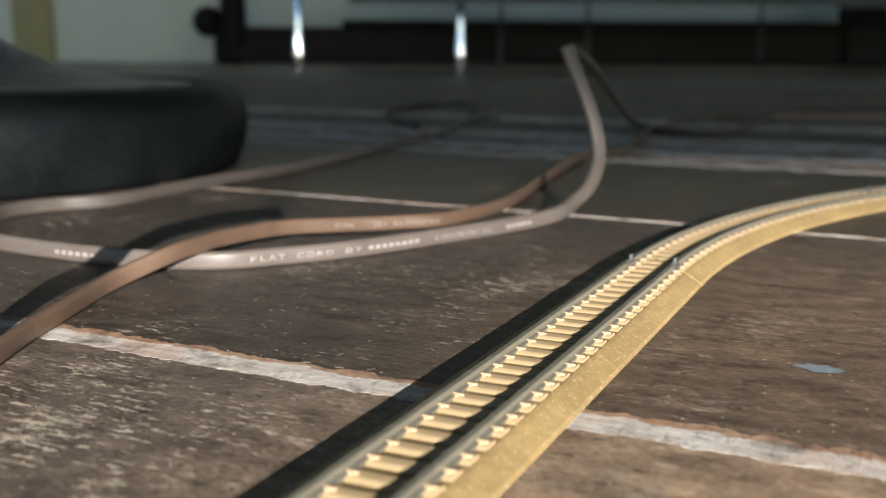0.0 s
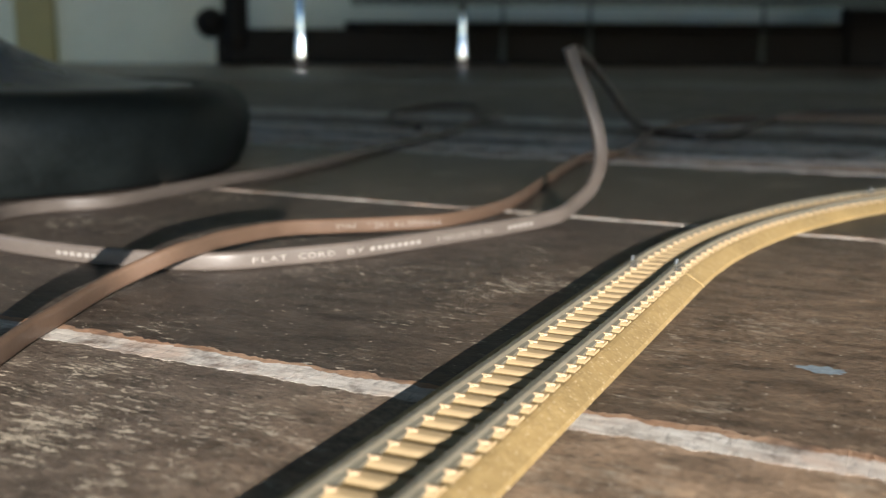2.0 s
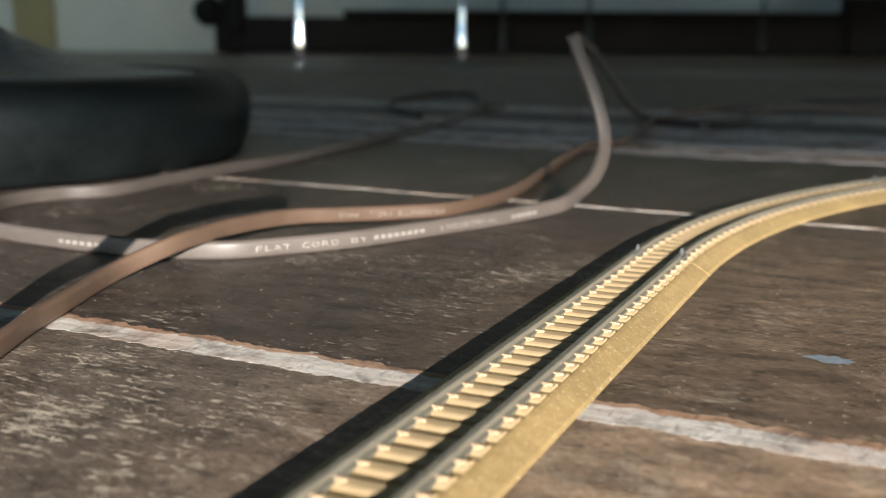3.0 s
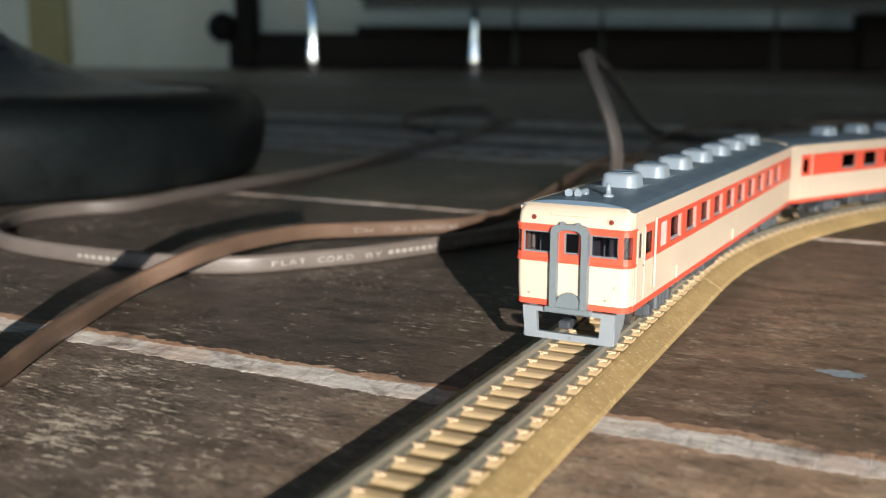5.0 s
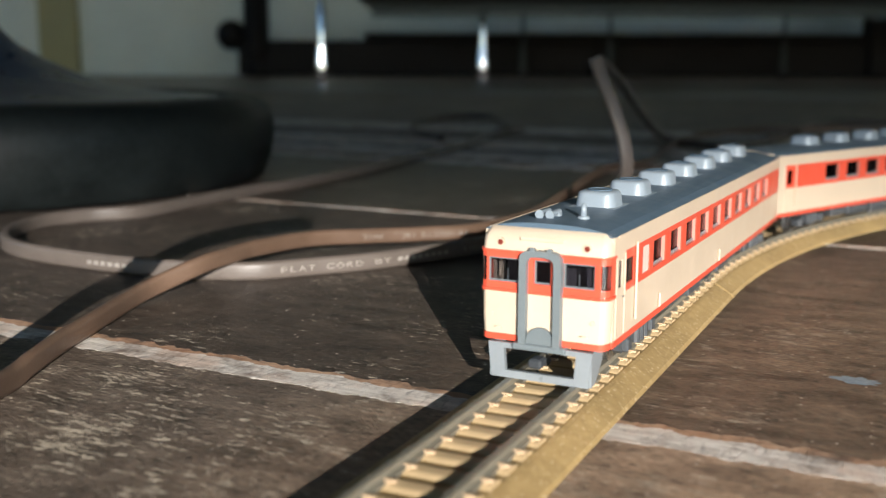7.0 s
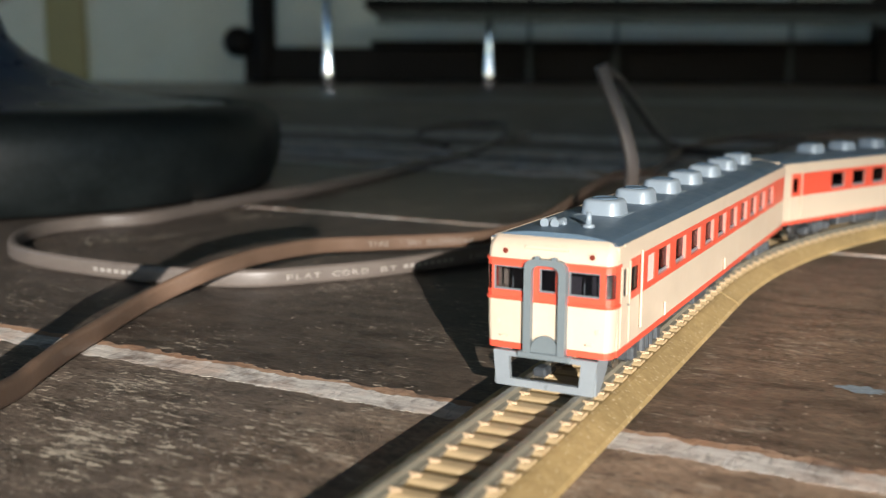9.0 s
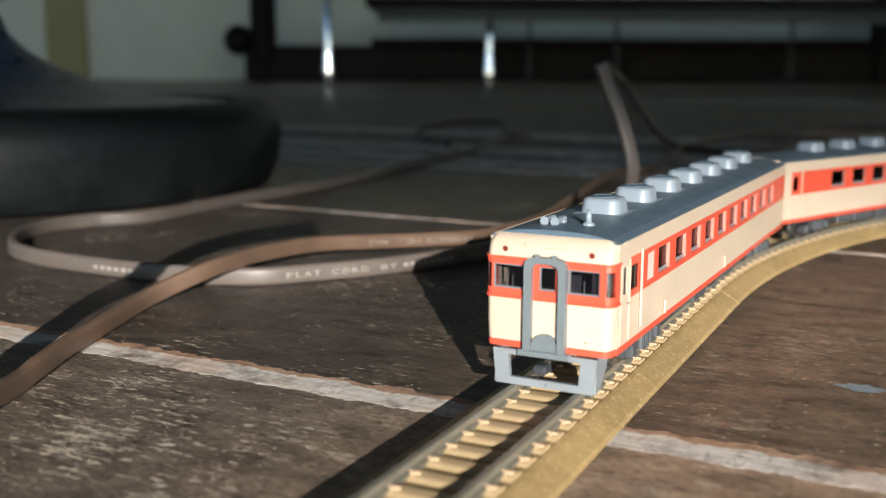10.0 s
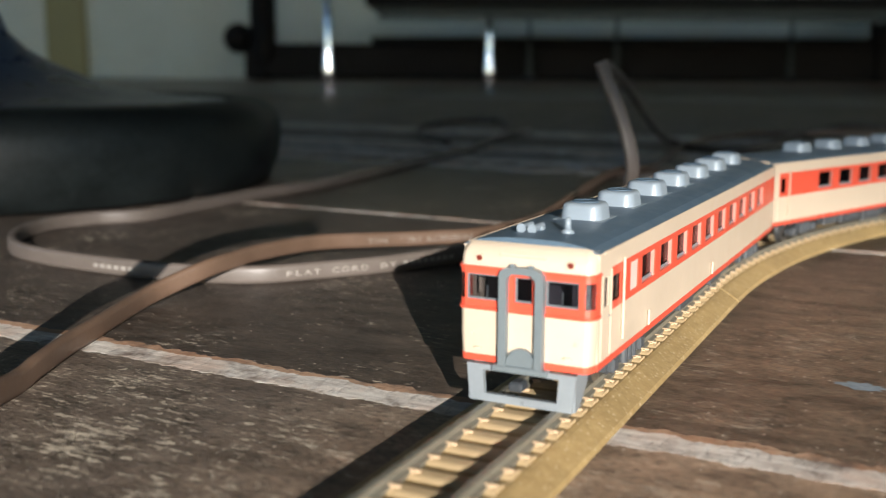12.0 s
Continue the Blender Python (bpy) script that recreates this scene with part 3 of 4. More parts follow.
        bm = bmesh.new()
        box(bm, -0.1, 1.2, -3.0, 3.0, Z0, 19.0, 0.5)
        part("gangway_bellows", bm, UNDERGEAR, car)
    bm = bmesh.new()
    box(bm, 0.0 if cab else -1, 2.6, -1.0, 1.0, 2.4, 3.8, 0.3)
    part("coupler", bm, UNDERGEAR, car)
    return car, bogies


def nose(half, z, x):
    """Rounded plan of the cab front at one height: from one side over the face to the other."""
    r = 2.2
    out = [(-2.9, -half)]
    for k in range(7):
        a = radians(90 * k / 6)
        out.append((x - r + r * math.sin(a), -(half - r * 0.55) - r * 0.55 * math.cos(a)))
    return [(px, py, z) for px, py in out] + [(px, -py, z) for px, py in reversed(out)]


def nose_shell(bm, levels, holes=()):
    rings = []
    for z, half, x in levels:
        rings.append([bm.verts.new(c) for c in nose(half, z, x)])
    for a, b in zip(rings, rings[1:]):
        for i in range(len(a) - 1):
            bm.faces.new((a[i], a[i + 1], b[i + 1], b[i]))
    return rings


def cab_front(car, roof):
    # cream lower face, its red sill stripe, and the cream brow that rolls into the roof
    bm = bmesh.new()
    nose_shell(bm, [(Z0 + 0.95, 9.55, -0.05), (9, 9.7, 0.0), (Z1, 9.75, -0.05)])
    part("front_panel", bm, CREAM, car, "cream lower front", smooth=True)
    bm = bmesh.new()
    nose_shell(bm, [(Z0, 9.6, -0.05), (Z0 + 0.95, 9.62, 0.03)])
    part("front_sill", bm, RED, car, "red stripe under the front", smooth=True)
    bm = bmesh.new()
    rings = nose_shell(bm, [(Z2, 9.75, -0.1), (19.6, 9.72, -0.25), (20.45, 9.68, -0.55), (21.0, 9.5, -1.05)])
    # crown of the brow follows the roof's curve
    top = rings[-1]
    crown = []
    for v in top:
        u = max(-1, min(1, v.co.y / 9.75))
        crown.append(bm.verts.new((min(v.co.x - 0.7, -1.75), v.co.y * 0.985, Z3 + 1.38 * (1 - abs(u) ** 2.6) ** 0.75)))
    for i in range(len(top) - 1):
        bm.faces.new((top[i], top[i + 1], crown[i + 1], crown[i]))
    back = [bm.verts.new((-3.0, v.co.y, v.co.z - 0.06)) for v in crown]
    for i in range(len(top) - 1):
        bm.faces.new((crown[i], crown[i + 1], back[i + 1], back[i]))
    part("brow", bm, CREAM, car, "cream rounded brow with lamps", smooth=True)
    # red face at window height: a thick plate with openings, rounded corners beside it
    bm = bmesh.new()
    openings = [(-8.35, -3.5, 14.0, 17.55), (3.1, 7.75, 14.0, 17.55), (-1.3, 1.3, 14.1, 17.6)]
    plate(bm, [-8.6, 8.6], [Z1, Z2], openings, "x", -1.0, -0.02)
    for sgn in (1, -1):
        ys = [(sgn * 8.6, -0.02), (sgn * 9.25, -0.35), (sgn * 9.62, -1.0), (sgn * 9.76, -2.3), (sgn * 8.7, -2.3), (sgn * 8.6, -1.0)]
        prism(bm, [(x, y) for y, x in ys], "z", Z1, 14.0)
        prism(bm, [(x, y) for y, x in ys], "z", 17.55, Z2)
        prism(bm, [(x, y) for y, x in [(sgn * 9.6, -1.5), (sgn * 9.76, -2.3), (sgn * 8.9, -2.3), (sgn * 8.9, -1.5)]], "z", 14.0, 17.55)
    band = part("front_band", bm, RED, car, "red front with three windows")
    bm = bmesh.new()
    for z in (Z1 + 0.15, Z2 - 0.15):
        pts = [Vector(c) for c in nose(9.82, z, 0.12)]
        sweep(bm, pts, [(-0.14, -0.2), (0.14, -0.2), (0.14, 0.2), (-0.14, 0.2)])
    part("drip_rail", bm, RED, band)
    for o in openings:
        bm = bmesh.new()
        box(bm, -0.75, -0.5, o[0] - 0.05, o[1] + 0.05, o[2] - 0.05, o[3] + 0.05)
        part("windscreen", bm, PANE, band).visible_shadow = False
        bm = bmesh.new()
        plate(bm, [o[0] - 0.05, o[1] + 0.05], [o[2] - 0.05, o[3] + 0.05], [(o[0] + 0.25, o[1] - 0.25, o[2] + 0.25, o[3] - 0.25)], "x", -0.5, -0.3)
        part("window_frame", bm, HOOD, band, "thin dark rubber window frame")
    for sgn in (1, -1):
        bm = bmesh.new()
        prism(bm, [(x, y) for y, x in [(sgn * 8.6, -0.15), (sgn * 9.2, -0.45), (sgn * 9.55, -1.0), (sgn * 9.6, -1.5), (sgn * 9.2, -1.5), (sgn * 8.6, -0.8)]], "z", 14.0, 17.55)
        part("corner_pane", bm, PANE, band).visible_shadow = False
        bm = bmesh.new()
        box(bm, -0.42, -0.28, sgn * 5.4 - 0.08, sgn * 5.4 + 0.08, 14.2, 16.0)
        part("wiper", bm, UNDERGEAR, band)
    # cab interior: a dark bulkhead and desk
    bm = bmesh.new()
    box(bm, -8.0, -7.3, -8.4, 8.4, Z0 + 0.7, Z3, 0)
    box(bm, -4.5, -1.6, -8.2, 8.2, Z0 + 0.7, 13.2, 0.3)
    part("cab_interior", bm, SEAT, car, "dark cab interior")
    # gangway door, hood and its buffer plate
    bm = bmesh.new()
    plate(bm, [-2.1, 2.1], [Z1, 18.3], [(-1.3, 1.3, 14.1, 17.6)], "x", -0.1, 0.16)
    gd = part("gangway_door", bm, RED, car, "narrow end door, red above and cream below")
    bm = bmesh.new()
    box(bm, -0.1, 0.16, -2.1, 2.1, 6.0, Z1, 0.03)
    part("door_panel", bm, CREAM, gd, "cream lower door panel")
    bm = bmesh.new()
    arch_o, arch_i = [], []
    for k in range(13):
        a = math.pi * k / 12
        arch_o.append((3.15 * math.copysign(abs(math.cos(a)) ** 0.55, math.cos(a)), 17.3 + 1.75 * math.sin(a) ** 0.6))
        arch_i.append((2.05 * math.copysign(abs(math.cos(a)) ** 0.6, math.cos(a)), 16.8 + 1.35 * math.sin(a) ** 0.7))
    arch_o = [(3.15, 5.3)] + arch_o + [(-3.15, 5.3)]
    arch_i = [(2.05, 5.3)] + arch_i + [(-2.05, 5.3)]
    vo = [[bm.verts.new((x, y, z)) for y, z in arch_o] for x in (-0.1, 1.15)]
    vi = [[bm.verts.new((x, y, z)) for y, z in arch_i] for x in (-0.1, 1.15)]
    for i in range(len(arch_o) - 1):
        bm.faces.new((vo[1][i], vo[1][i + 1], vi[1][i + 1], vi[1][i]))
        bm.faces.new((vo[0][i], vo[0][i + 1], vo[1][i + 1], vo[1][i]))
        bm.faces.new((vi[0][i], vi[0][i + 1], vi[1][i + 1], vi[1][i]))
    for y in (-1.3, 1.3):
        cyl(bm, (0.2, y, 19.0), (1.0, y, 19.15), 0.38, seg=10)
    part("gangway_hood", bm, HOOD, car, "grey gangway hood")
    bm = bmesh.new()
    dome = [(2.05 * math.cos(math.pi * k / 12), 5.9 + 2.1 * math.sin(math.pi * k / 12)) for k in range(13)]
    prism(bm, [(2.05, 5.2)] + dome + [(-2.05, 5.2)], "x", 0.1, 0.75)
    box(bm, 0.0, 1.3, -4.0, 4.0, 4.6, 5.5, 0.15)
    part("buffer_plate", bm, HOOD, car, "grey rounded buffer plate")
    # front skirt with its wide opening, and its side returns
    bm = bmesh.new()
    out = [(-7.9, 5.2), (-7.4, 0.05), (7.4, 0.05), (7.9, 5.2)]
    inn = [(-5.5, 4.45), (-5.25, 1.15), (5.25, 1.15), (5.5, 4.45)]
    f0, f1 = 0.7, -0.1
    ring = []
    for x in (f0, f1):
        ring.append(([bm.verts.new((x, y, z)) for y, z in out], [bm.verts.new((x, y, z)) for y, z in inn]))
    for i in range(4):
        j = (i + 1) % 4
        bm.faces.new((ring[0][0][i], ring[0][0][j], ring[0][1][j], ring[0][1][i]))
        bm.faces.new((ring[1][0][i], ring[1][0][j], ring[1][1][j], ring[1][1][i]))
        bm.faces.new((ring[0][0][i], ring[0][0][j], ring[1][0][j], ring[1][0][i]))
        bm.faces.new((ring[0][1][i], ring[0][1][j], ring[1][1][j], ring[1][1][i]))
    for sgn in (1, -1):
        prism(bm, [(0.2, 5.2), (0.4, 0.1), (-1.2, 0.3), (-4.2, 3.0), (-5.0, 5.2)], "y", *sorted((sgn * 7.1, sgn * 7.75)))
    part("snow_skirt", bm, SKIRT, car, "light grey open front skirt")
    # lamps in the brow
    for sgn in (1, -1):
        bm = bmesh.new()
        cyl(bm, (-1.4, sgn * 6.5, 19.75), (-0.05, sgn * 6.5, 19.75), 0.62, seg=16)
        l = part("headlight", bm, CREAM, car, "small recessed lamp")
        bm = bmesh.new()
        cyl(bm, (-0.2, sgn * 6.5, 19.75), (0.0, sgn * 6.5, 19.75), 0.42, seg=16)
        part("lens", bm, LENS, l, "dark red lens")
        bm = bmesh.new()
        cyl(bm, (-0.1, sgn * 7.6, 9.3), (0.18, sgn * 7.6, 9.3), 0.35, seg=12)
        part("bracket", bm, CREAM, car)
        # steps and hooks on the face
        bm = bmesh.new()
        sweep(bm, spline([(0.02, sgn * 6.9, 7.2), (0.45, sgn * 6.9, 7.4), (0.45, sgn * 6.1, 7.4), (0.02, sgn * 6.1, 7.2)], 4), [(-0.1, -0.1), (0.1, -0.1), (0.1, 0.1), (-0.1, 0.1)])
        part("step_iron", bm, CREAM, car)
    bm = bmesh.new()
    box(bm, -0.5, -0.18, -3.6, 3.0, 20.2, 20.75, 0.1)
    part("sign_box", bm, CREAM, car)
    # whistle and aerial on the roof
    bm = bmesh.new()
    cyl(bm, (0, 0, 0), (0, 0, 0.5), 1.0, 0.8, 14)
    cyl(bm, (0, 0, 0.4), (0, 0, 2.3), 0.5, 0.38, 12)
    part("aerial", bm, VENT, roof, "small light grey aerial", m=P(-9.5, 2.6, 22.4), smooth=True)
    bm = bmesh.new()
    for y in (-0.8, 0.8):
        cyl(bm, (-2.0, y, 0.6), (1.2, y, 0.6), 0.5, seg=10)
        cyl(bm, (1.2, y, 0.6), (1.9, y, 0.6), 0.5, 0.7, seg=10)
    box(bm, -1.6, -0.4, -1.5, 1.5, 0, 0.7, 0.15)
    part("whistle", bm, VENT, roof, "light grey twin whistle", m=P(-9.0, -2.6, 22.4))


CAR_A = rail_car(True, -22.4, 10.45, 11, "cream and red model railcar with grey gangway front")
CAR_B = rail_car(False, -26.2, 11.0, 10, "cream and red model coach coupled behind the railcar")

# ---- cords on the floor ----
FLAT = rounded(2.7, 4.3, 1.05, 4)


def cord(pts, mat, label, section=FLAT, twist=None):
    path = spline(pts, 12)
    bm = bmesh.new()
    sweep(bm, path, section, twist=twist)
    return tagged(part("flat_cord", bm, mat, None, "", True), label, "cord"), path


def glyphs(text):
    """The outline of each letter as flat mesh data: points, faces and advance."""
    out = []
    for ch in text:
        cu = bpy.data.curves.new("letter", "FONT")
        cu.body = ch
        ob = bpy.data.objects.new("letter", cu)
        me = bpy.data.meshes.new_from_object(ob)
        out.append(([v.co.copy() for v in me.vertices], [tuple(p.vertices) for p in me.polygons]))
        bpy.data.objects.remove(ob)
        bpy.data.meshes.remove(me)
        bpy.data.curves.remove(cu)
    return out


def on_cord(path, dist):
    for a, b in zip(path, path[1:]):
        d = (b - a).length
        if dist <= d:
            return a.lerp(b, dist / d), (b - a).normalized()
        dist -= d
    return path[-1], (path[-1] - path[-2]).normalized()


def reach(path, x, lo, hi):
    """How far along the cord its bend between the y values lo and hi passes x."""
    run, best = 0.0, (1e9, 0.0)
    for a, b in zip(path, path[1:]):
        if lo < a.y < hi and b.x > a.x:
            best = min(best, (abs(a.x - x), run))
        run += (b - a).length
    return best[1]


def print_on(ob, path, text, x0, x1, lo, hi, turned=False):
    """Pale printing on the side of a cord that faces the open floor; a bar where text is empty."""
    a, b = reach(path, x0, lo, hi), reach(path, x1, lo, hi)
    bm = bmesh.new()
    tall = 1.25
    out = 1.29 if turned else 1.39

    def put(u, v):
        p, d = on_cord(path, u)
        side = d.cross(Vector((0, 0, 1))).normalized()
        up = side.cross(d)
        return p + side * out + up * v
    if text:
        step = (b - a) / len(text)
        for i, (vs, fs) in enumerate(glyphs(text)):
            if not vs:
                continue
            w = max(v.x for v in vs)
            k = step * 0.82 / max(w, 0.45)
            co = []
            for v in vs:
                u, h = i * step + v.x * k, v.y / 0.7 * tall - tall / 2
                if turned:
                    u, h = (b - a) - u, -h
                co.append(bm.verts.new(put(a + u, h)))
            for f in fs:
                bm.faces.new([co[q] for q in f])
    else:
        n = max(2, round(abs(b - a) / 2.0))
        for q in range(n):
            u0, u1 = a + (b - a) * q / n, a + (b - a) * (q + 0.68) / n
            bm.faces.new([bm.verts.new(put(u, v)) for u, v in ((u0, -0.5), (u1, -0.5), (u1, 0.45), (u0, 0.45))])
    tagged(part("printing", bm, INK, ob, "pale printed marking on the cord"), kind="stuff")


# the brown cord lies along the floor; its slung length from the beam is unseen, put there to cast a band of shadow
CORD_A, WAY_A = cord([(1277.6, -9010, 2164.3), (687.9, -4842.8, 1195.3), (277.1, -1940, 520.3), (33.2, -201.9, 118.6), (13.4, -57.6, 85.6), (5, 0.5, 72.3), (-2.2, 36.2, 63.3), (-19, 52.3, 57.3), (-34.9, 64.1, 49.3), (-46.5, 79.8, 37), (-54.8, 83.3, 30), (-59.6, 93, 21), (-64.1, 113.2, 8), (-64.9, 148.9, 2.1), (-64.6, 160.7, 2.1), (-64.4, 173, 2.1), (-63.2, 185.2, 2.2), (-60.4, 210.2, 2.6), (-51.3, 221.4, 5.9), (-47.1, 230.1, 6.3), (-42.7, 241, 6.2), (-31.9, 259, 5.4), (-18.4, 268.1, 4.6), (-4, 275.4, 4),
                      (11.5, 286.8, 3.4), (30.5, 324.1, 2.6), (51.6, 393.7, 2.3), (76, 466.7, 2.3), (98.7, 491.7, 2.3),
                      (130.7, 590.2, 2.3), (172.2, 679.8, 2.3), (217.6, 733.6, 2.3), (270.7, 747.9, 2.3), (336.7, 741.6, 2.3), (520, 710, 2.3)],
                     CORD, "brown flat electric cord lying loose on the floor", rounded(2.2, 4.0, 1.0, 5))
# an unseen second strand close beside it, added only to widen that band; it runs off along the floor
cord([(1275.3, -9010, 2166.4), (685.5, -4842.5, 1197.3), (274.7, -1939.7, 522.3), (30.7, -202.6, 120.4), (10.9, -58.4, 87.4), (2.5, -0.3, 74.1), (-4.7, 35.4, 65.1), (-20.5, 51.5, 58.9), (-36.4, 63.4, 50.8), (-48, 79.5, 38.4), (-56.3, 83, 31.4), (-61.7, 91.7, 22), (-70.6, 105.2, 8), (-84, 104, 1.4), (-120, 80, 1.3), (-210, 40, 1.3)],
     CORD, "unseen brown flat cord added to widen a cast shadow", rounded(2.2, 4.0, 1.0, 5))
print_on(CORD_A, WAY_A, "PHILS.", -20.5, -14.8, 200, 300, True)
print_on(CORD_A, WAY_A, "INC.,", -12.5, -6.5, 200, 300, True)
print_on(CORD_A, WAY_A, "PRODUCTS", -5.0, 8.0, 200, 300, True)
cord([(2.9, 645.5, 2.3), (-16.1, 714.6, 2.3), (-14.1, 811.9, 2.3), (13.2, 899, 2.3), (44.8, 904.8, 2.3), (51, 822, 2.3), (46, 770, 2.3), (48, 730, 2.3)],
     CORD_SHADED, "flat cord coloured darker for shade, coiled loosely on the floor")
CORD_B, WAY_B = cord([(62, 760, 2.2), (52, 738, 2.2), (39.4, 709.6, 2.2), (19.3, 608.7, 2.2), (-8.8, 530.4, 2.2), (-32.5, 462.7, 2.2), (-51.3, 414, 2.2), (-68.3, 384.5, 2.2), (-82.1, 354.5, 2.2), (-93.9, 328.8, 2.2), (-108.6, 320.1, 2.2),
                      (-117.5, 308, 2.2), (-119, 290, 2.2), (-112.5, 270, 2.2), (-101, 257.5, 2.2), (-84.1, 246.9, 2.2), (-68.7, 239.4, 2.2), (-54.6, 234.8, 2.2), (-41.7, 234.2, 2.2), (-29.6, 239.5, 2.2), (-16.9, 245.8, 2.2), (-3.6, 255.5, 2.2), (10.8, 267.6, 2.2), (26.8, 281.8, 2.2), (41.4, 293, 3.4), (48.5, 303, 6),
                      (53.7, 310, 9.3), (57.1, 316, 15.4), (57.4, 319, 22), (55.8, 320, 28.8), (53.3, 320, 35.7), (49.5, 319, 44.2), (47.1, 318, 50.5)],
                     CORD_GREY, "grey-brown flat cord with printing and a raised cut end", FLAT,
                     lambda p: math.pi / 4 * min(1.0, max(0.0, (p.z - 4) / 14)))
# the strand behind the raised end is separate, so its shade can be coloured
cord([(76, 492, 50), (80, 499, 46.5), (86, 512, 43), (96.4, 540, 35), (120, 590, 13.4), (136, 616, 4), (150, 600, 2.3), (162, 580, 2.3), (190, 615, 2.3), (219.6, 677.1, 2.3), (288.1, 796.8, 2.3), (345.3, 829.9, 2.3), (520, 880, 2.3)],
     CORD_SHADED, "flat cord coloured darker for shade, leaning up from the floor")
print_on(CORD_B, WAY_B, "", -83, -71, 230, 330)
print_on(CORD_B, WAY_B, "FLAT", -37, -28.8, 230, 330)
print_on(CORD_B, WAY_B, "CORD", -26.8, -18, 230, 330)
print_on(CORD_B, WAY_B, "BY", -15.6, -12, 230, 330)
print_on(CORD_B, WAY_B, "", -10.9, 2.1, 230, 330)
print_on(CORD_B, WAY_B, "INDUSTRIAL", 5.3, 22, 230, 330)
print_on(CORD_B, WAY_B, "", 25.4, 33, 230, 330)

# ---- black base of a pedestal fan ----
fan = empty("pedestal_base", P(-193.5, 440, 0))
tagged(fan, "round black plastic pedestal base with a flared top", "pedestal")
bm = bmesh.new()
lathe(bm, [(0, 0.5), (116, 0.5), (119, 2), (122.5, 10), (124, 19), (123.5, 25), (121.5, 30), (117, 33.6), (111, 35), (106, 34), (104, 30), (0, 29)], 112)
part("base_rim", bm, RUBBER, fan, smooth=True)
bm = bmesh.new()
lathe(bm, [(102, 28), (102, 32.5), (100, 34), (88, 34.8), (75, 36), (56, 39), (44, 43), (32, 48.3), (20, 55), (13, 62), (9, 72), (8, 112), (0, 112)], 112)
part("flared_shell", bm, RUBBER_SHEEN, fan, smooth=True)

# ---- background: dark furniture, chrome legs, trim ----
bm = bmesh.new()
box(bm, -1262, -1136, 3378, 3400, 0, 2100, 4)
tagged(part("trim", bm, OLIVE), "olive painted upright trim on the wall", "trim", kind="structure")

bench = empty("low_bench", P(0, 0, 0))
tagged(bench, "dark stained wooden bench with turned feet", "bench")
bm = bmesh.new()
box(bm, -588, 2300, 3135, 3180, 3, 106, 4)
part("lower_rail", bm, DARKWOOD, bench)
bm = bmesh.new()
box(bm, -214, 2300, 3130, 3180, 106.5, 127, 4)
part("upper_rail", bm, DARKWOOD, bench)
bm = bmesh.new()
box(bm, 1270, 1400, 3120, 3190, 0, 420, 6)
part("post", bm, DARKWOOD, bench)
for x in (-534, 1990):
    bm = bmesh.new()
    lathe(bm, [(0, 0), (30, 0), (34, 20), (26, 40), (40, 60), (44, 80), (38, 100), (38, 420), (0, 420)], 24, (x, 3156))
    part("leg", bm, DARKWOOD, bench, smooth=True)
bm = bmesh.new()
bmesh.ops.create_uvsphere(bm, u_segments=24, v_segments=14, radius=45)
part("turned_ball", bm, DARKWOOD, bench, smooth=True, m=P(-606, 3150, 121))

rack = empty("wire_rack", P(0, 0, 0))
tagged(rack, "chrome legged rack with a dark tray and wire mesh", "rack")
for x, y in ((-272, 2500), (111, 2600), (978, 3000), (240, 2980), (470, 2900)):
    bm = bmesh.new()
    k = 1.0 if y < 2700 else 0.6
    lathe(bm, [(0, 20), (10 * k, 20), (13.5 * k, 23), (13.8 * k, 30), (13.0 * k, 45), (11.0 * k, 63), (9.2 * k, 82), (8.6 * k, 95), (8.6 * k, 420), (0, 420)], 28, (x, y))
    # the far legs take the dark wire colour to stand for shade
    lg = part("leg", bm, CHROME if y < 2700 else WIRE, rack, "bright chrome tube" if y < 2700 else "chrome tube coloured dark for shade", smooth=True)
    bm = bmesh.new()
    cyl(bm, (x, y, 0.5), (x, y, 24), 12, seg=20)
    part("glide", bm, BLACKRUB, lg, "black rubber glide")
bm = bmesh.new()
box(bm, -180, 1560, 2440, 3020, 180, 204, 3)
part("tray", bm, DARKWOOD, rack)
bm = bmesh.new()
for i in range(190):
    x = -150 + 9 * i
    box(bm, x - 2.2, x + 2.2, 2478, 2481, 146, 182)
for k in range(4):
    box(bm, -152, 1565, 2475, 2478, 146 + 9 * k, 150.5 + 9 * k)
part("wire_mesh", bm, WIRE, rack)

# ---- boards and seams of the floor ----
SEAMS = [131.7, 300.3, 478.5, 566.0, 701.0, 869.0]
k = SEAMS[-1]
while k < 5000:
    k += 177
    SEAMS.append(k)
k = SEAMS[0]
while k > -3500:
    k -= 173
    SEAMS.insert(0, k)


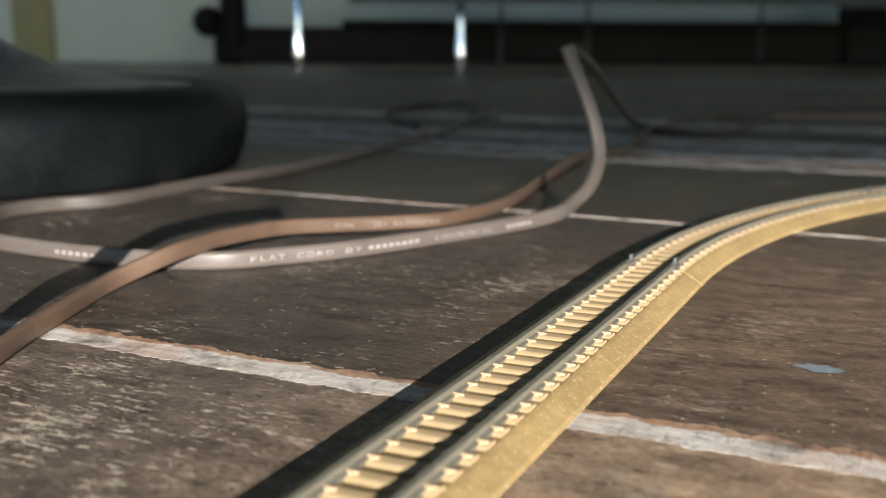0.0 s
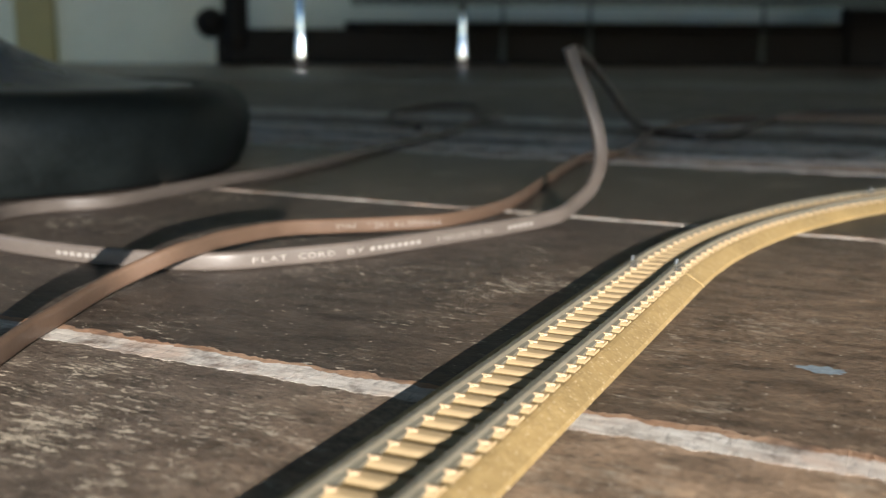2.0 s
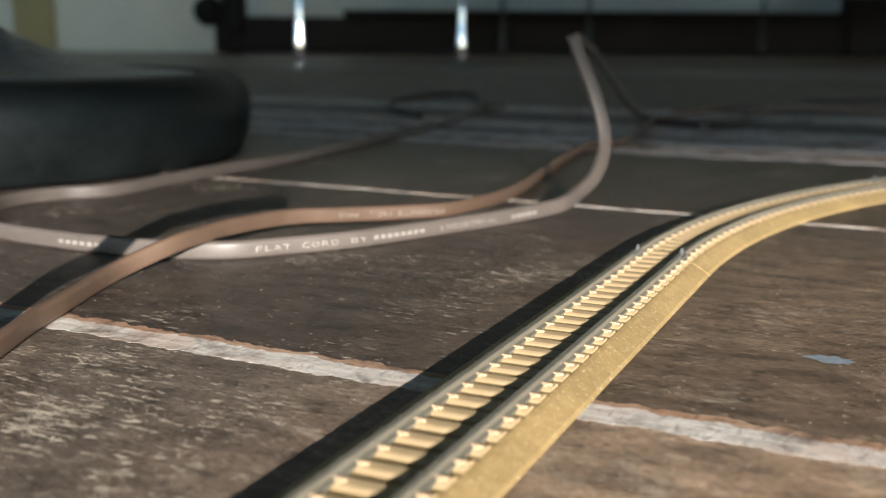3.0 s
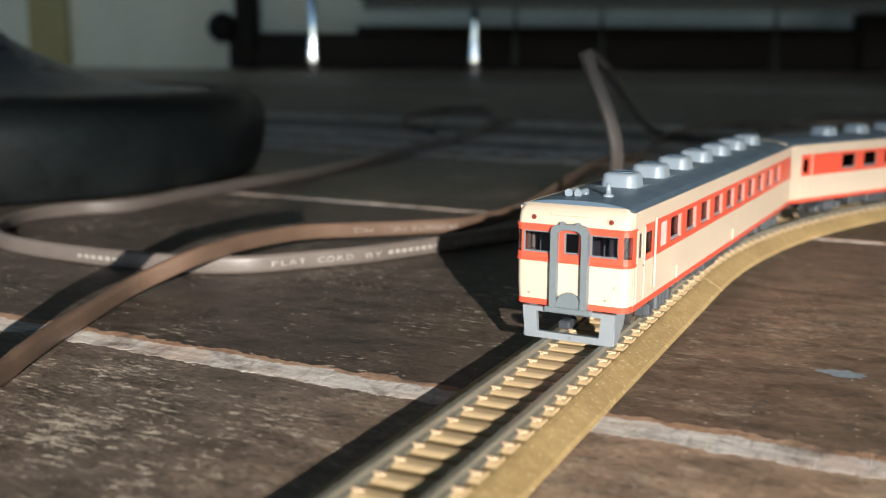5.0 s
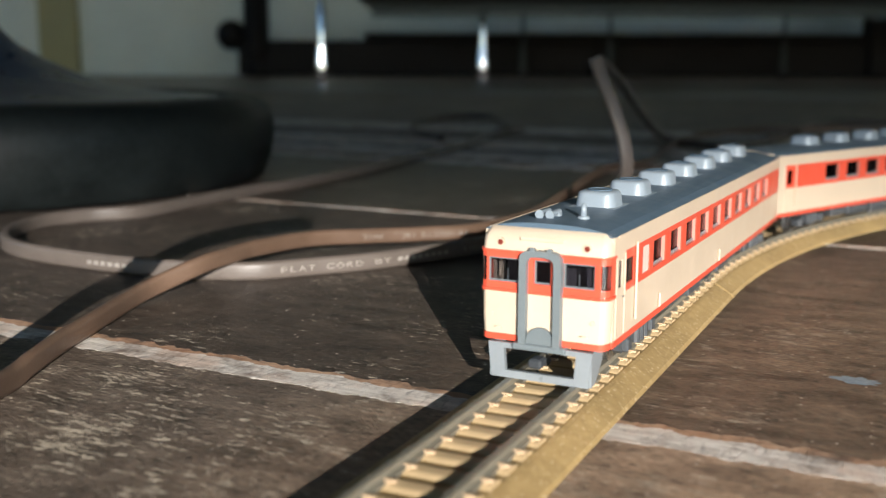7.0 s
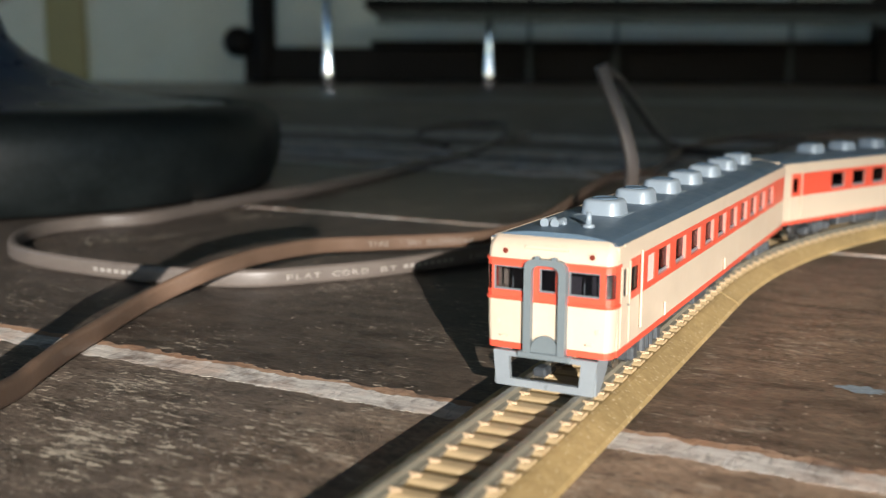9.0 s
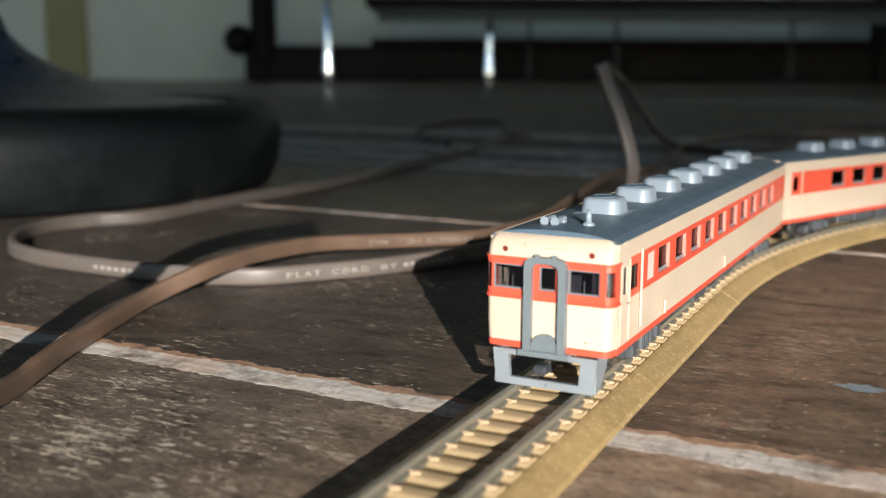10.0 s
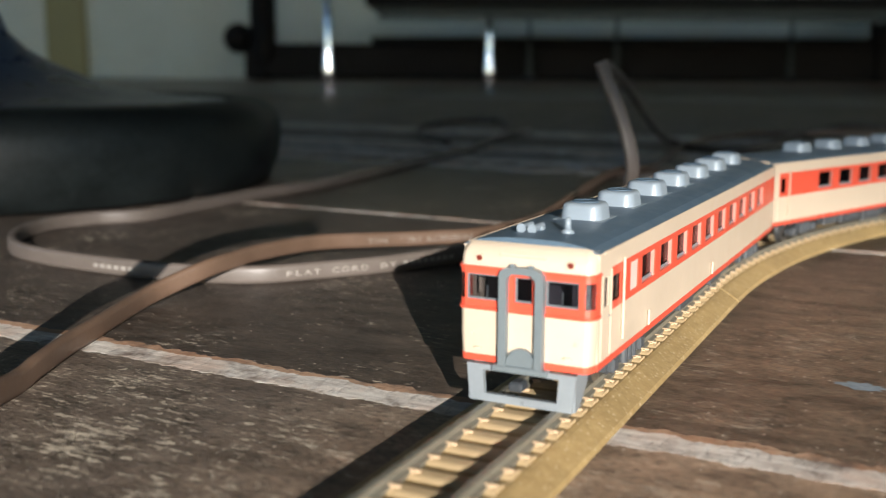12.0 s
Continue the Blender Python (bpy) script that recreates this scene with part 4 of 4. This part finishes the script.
def ragged(bm, lo, hi, u0, u1, z, n, amp, seed):
    """A thin strip along the boards with uneven edges."""
    rng = random.Random(seed)
    a, b, c = [], [], []
    va = vb = 0.0
    for i in range(n + 1):
        u = u0 + (u1 - u0) * i / n
        va = va * 0.7 + rng.uniform(-amp, amp) * 0.5
        vb = vb * 0.7 + rng.uniform(-amp, amp) * 0.5
        a.append((u, lo + va))
        b.append((u, hi + vb))
    top_a = [bm.verts.new((u, v, z)) for u, v in a]
    top_b = [bm.verts.new((u, v, z)) for u, v in b]
    bot_a = [bm.verts.new((u, v, z - 1)) for u, v in a]
    bot_b = [bm.verts.new((u, v, z - 1)) for u, v in b]
    for i in range(n):
        bm.faces.new((top_a[i], top_a[i + 1], top_b[i + 1], top_b[i]))
        bm.faces.new((top_a[i], top_a[i + 1], bot_a[i + 1], bot_a[i]))
        bm.faces.new((top_b[i], top_b[i + 1], bot_b[i + 1], bot_b[i]))


FLOOR_TURN = pose(0, 0, 0, 0, 0, GRAIN)
for i, (lo, hi) in enumerate(zip(SEAMS, SEAMS[1:])):
    bm = bmesh.new()
    mid = (lo + hi) / 2
    half = (hi - lo) / 2 - 1.3
    length = 6400
    box(bm, -length, length, -half, half, -8, 0, 0.9, 1)
    m = FLOOR_TURN @ P(random.Random(i).uniform(-200, 200), mid, 0)
    # cut the board off at the walls and at the porch
    turn = m.to_3x3().to_4x4()
    turn.translation = m.translation / MM
    bm.transform(turn)
    for co, no in (((4200, 0, 0), (1, 0, 0)), ((-4200, 0, 0), (-1, 0, 0)), ((0, 3400, 0), (0, 1, 0)), ((0, -1700, 0), (0, -1, 0))):
        cut = bmesh.ops.bisect_plane(bm, geom=[*bm.verts, *bm.edges, *bm.faces], plane_co=co, plane_no=no, clear_outer=True)
        bmesh.ops.holes_fill(bm, edges=[e for e in bm.edges if e.is_boundary])
    if not bm.verts:
        bm.free()
        continue
    bm.transform(turn.inverted())
    # boards past 1300 stay dark to mute the sun strip from the slot
    part("board", bm, WOOD_WORN if hi < 200 else WOOD_MID if hi < 320 else WOOD if hi < 500 or lo > 1300 else WOOD_SHEEN, floor, m=m)
    if -200 < lo < 800:
        wide = 3.5 if abs(lo - 131.7) < 1 else 1.7
        bm = bmesh.new()
        if lo < 400:
            ragged(bm, lo - wide, lo + wide * 0.8, -1200, 1200, 0.03, 3400, 0.8, i)
            part("seam_filler", bm, PALE, floor, "pale bare wood along the seam", m=FLOOR_TURN)
        else:
            # wide pale strips on both sides of the far seams
            ragged(bm, lo + 5, lo + (44 if lo < 500 else 30), -1200, 1200, 0.03, 700, 7.0, i)
            ragged(bm, lo - 26, lo - 6, -1200, 1200, 0.03, 700, 7.0, i + 20)
            part("pale_streak", bm, FAR_STREAK, floor, "pale grey streaks along the board's edge", m=FLOOR_TURN)
        bm = bmesh.new()
        ragged(bm, lo + wide * 0.5, lo + wide * 1.4, -1200, 1200, 0.016, 3400, 1.1, i + 50)
        part("chipped_edge", bm, CHIP, floor, "chipped brown edge of a board", m=FLOOR_TURN)

rng = random.Random(9)
bm = bmesh.new()
rim = [bm.verts.new((r * 4.6 * math.cos(a), r * 2.3 * math.sin(a), 0.03)) for a, r in ((2 * math.pi * q / 26, rng.uniform(0.6, 1.1)) for q in range(26))]
bm.faces.new(rim)
part("paint_spot", bm, BLUE_PAINT, floor, "pale blue-grey paint spot", m=P(66.0, 158.5, 0, GRAIN))


# ---- the train's way ----
STOPS = [(0.0, 700.0), (3.2, 224.0), (4.0, 90.0), (4.4, 22.0), (4.6, -13.5), (4.7, -31.5), (4.8, -47.5), (4.9, -58.8), (5.0, -66.5), (5.1, -72.3), (5.2, -77.0),
         (5.3, -81.0), (5.4, -84.0), (5.5, -85.7), (5.6, -86.2), (5.8, -86.3), (11.75, -86.3), (11.85, -86.6), (11.9, -88.0), (12.0, -95.8)]


def front_at(t):
    for (ta, sa), (tb, sb) in zip(STOPS, STOPS[1:]):
        if t <= tb:
            return sa + (sb - sa) * (t - ta) / (tb - ta)
    return STOPS[-1][1]


def car_at(s):
    a, b = on_track(s + 22.0)[0], on_track(s + 118.0)[0]
    way = (a - b).normalized()
    nose_at = a + way * 22.0
    return nose_at, math.degrees(math.atan2(way.y, way.x))


def motions():
    times = [0.0, 1.0, 2.0, 3.0] + [3.2 + k / 30 for k in range(0, 79)] + [6.0, 8.0, 10.0, 11.7] + [11.75 + k / 30 for k in range(0, 8)] + [12.0]
    times = sorted({round(t * 30) / 30 for t in times})
    for (car, bogies), behind in ((CAR_A, 0.0), (CAR_B, 142.0)):
        rows = []
        for t in times:
            p, yaw = car_at(front_at(t) + behind)
            rows.append((t, P(p.x, p.y, RAIL_TOP, yaw)))
        walk(car, rows)
        for bogie, bx, axles in bogies:
            rows = []
            for t in times:
                s = front_at(t) + behind
                turn = math.degrees(on_track(s - bx)[1]) + 180 - car_at(s)[1]
                rows.append((t, P(bx, 0, 0, (turn + 180) % 360 - 180)))
            walk(bogie, rows)
            for wheelset, ax in axles:
                # the wheels roll while the train is in sight
                rows, turned, last = [], 0.0, min(front_at(0.0), 224.0)
                for t in times:
                    s = min(front_at(t), 224.0)
                    turned += min((last - s) / 2.7, radians(80))
                    last = s
                    rows.append((t, P(ax, 0, 2.7) @ Matrix.Rotation(turned, 4, "Y")))
                walk(wheelset, rows)


motions()
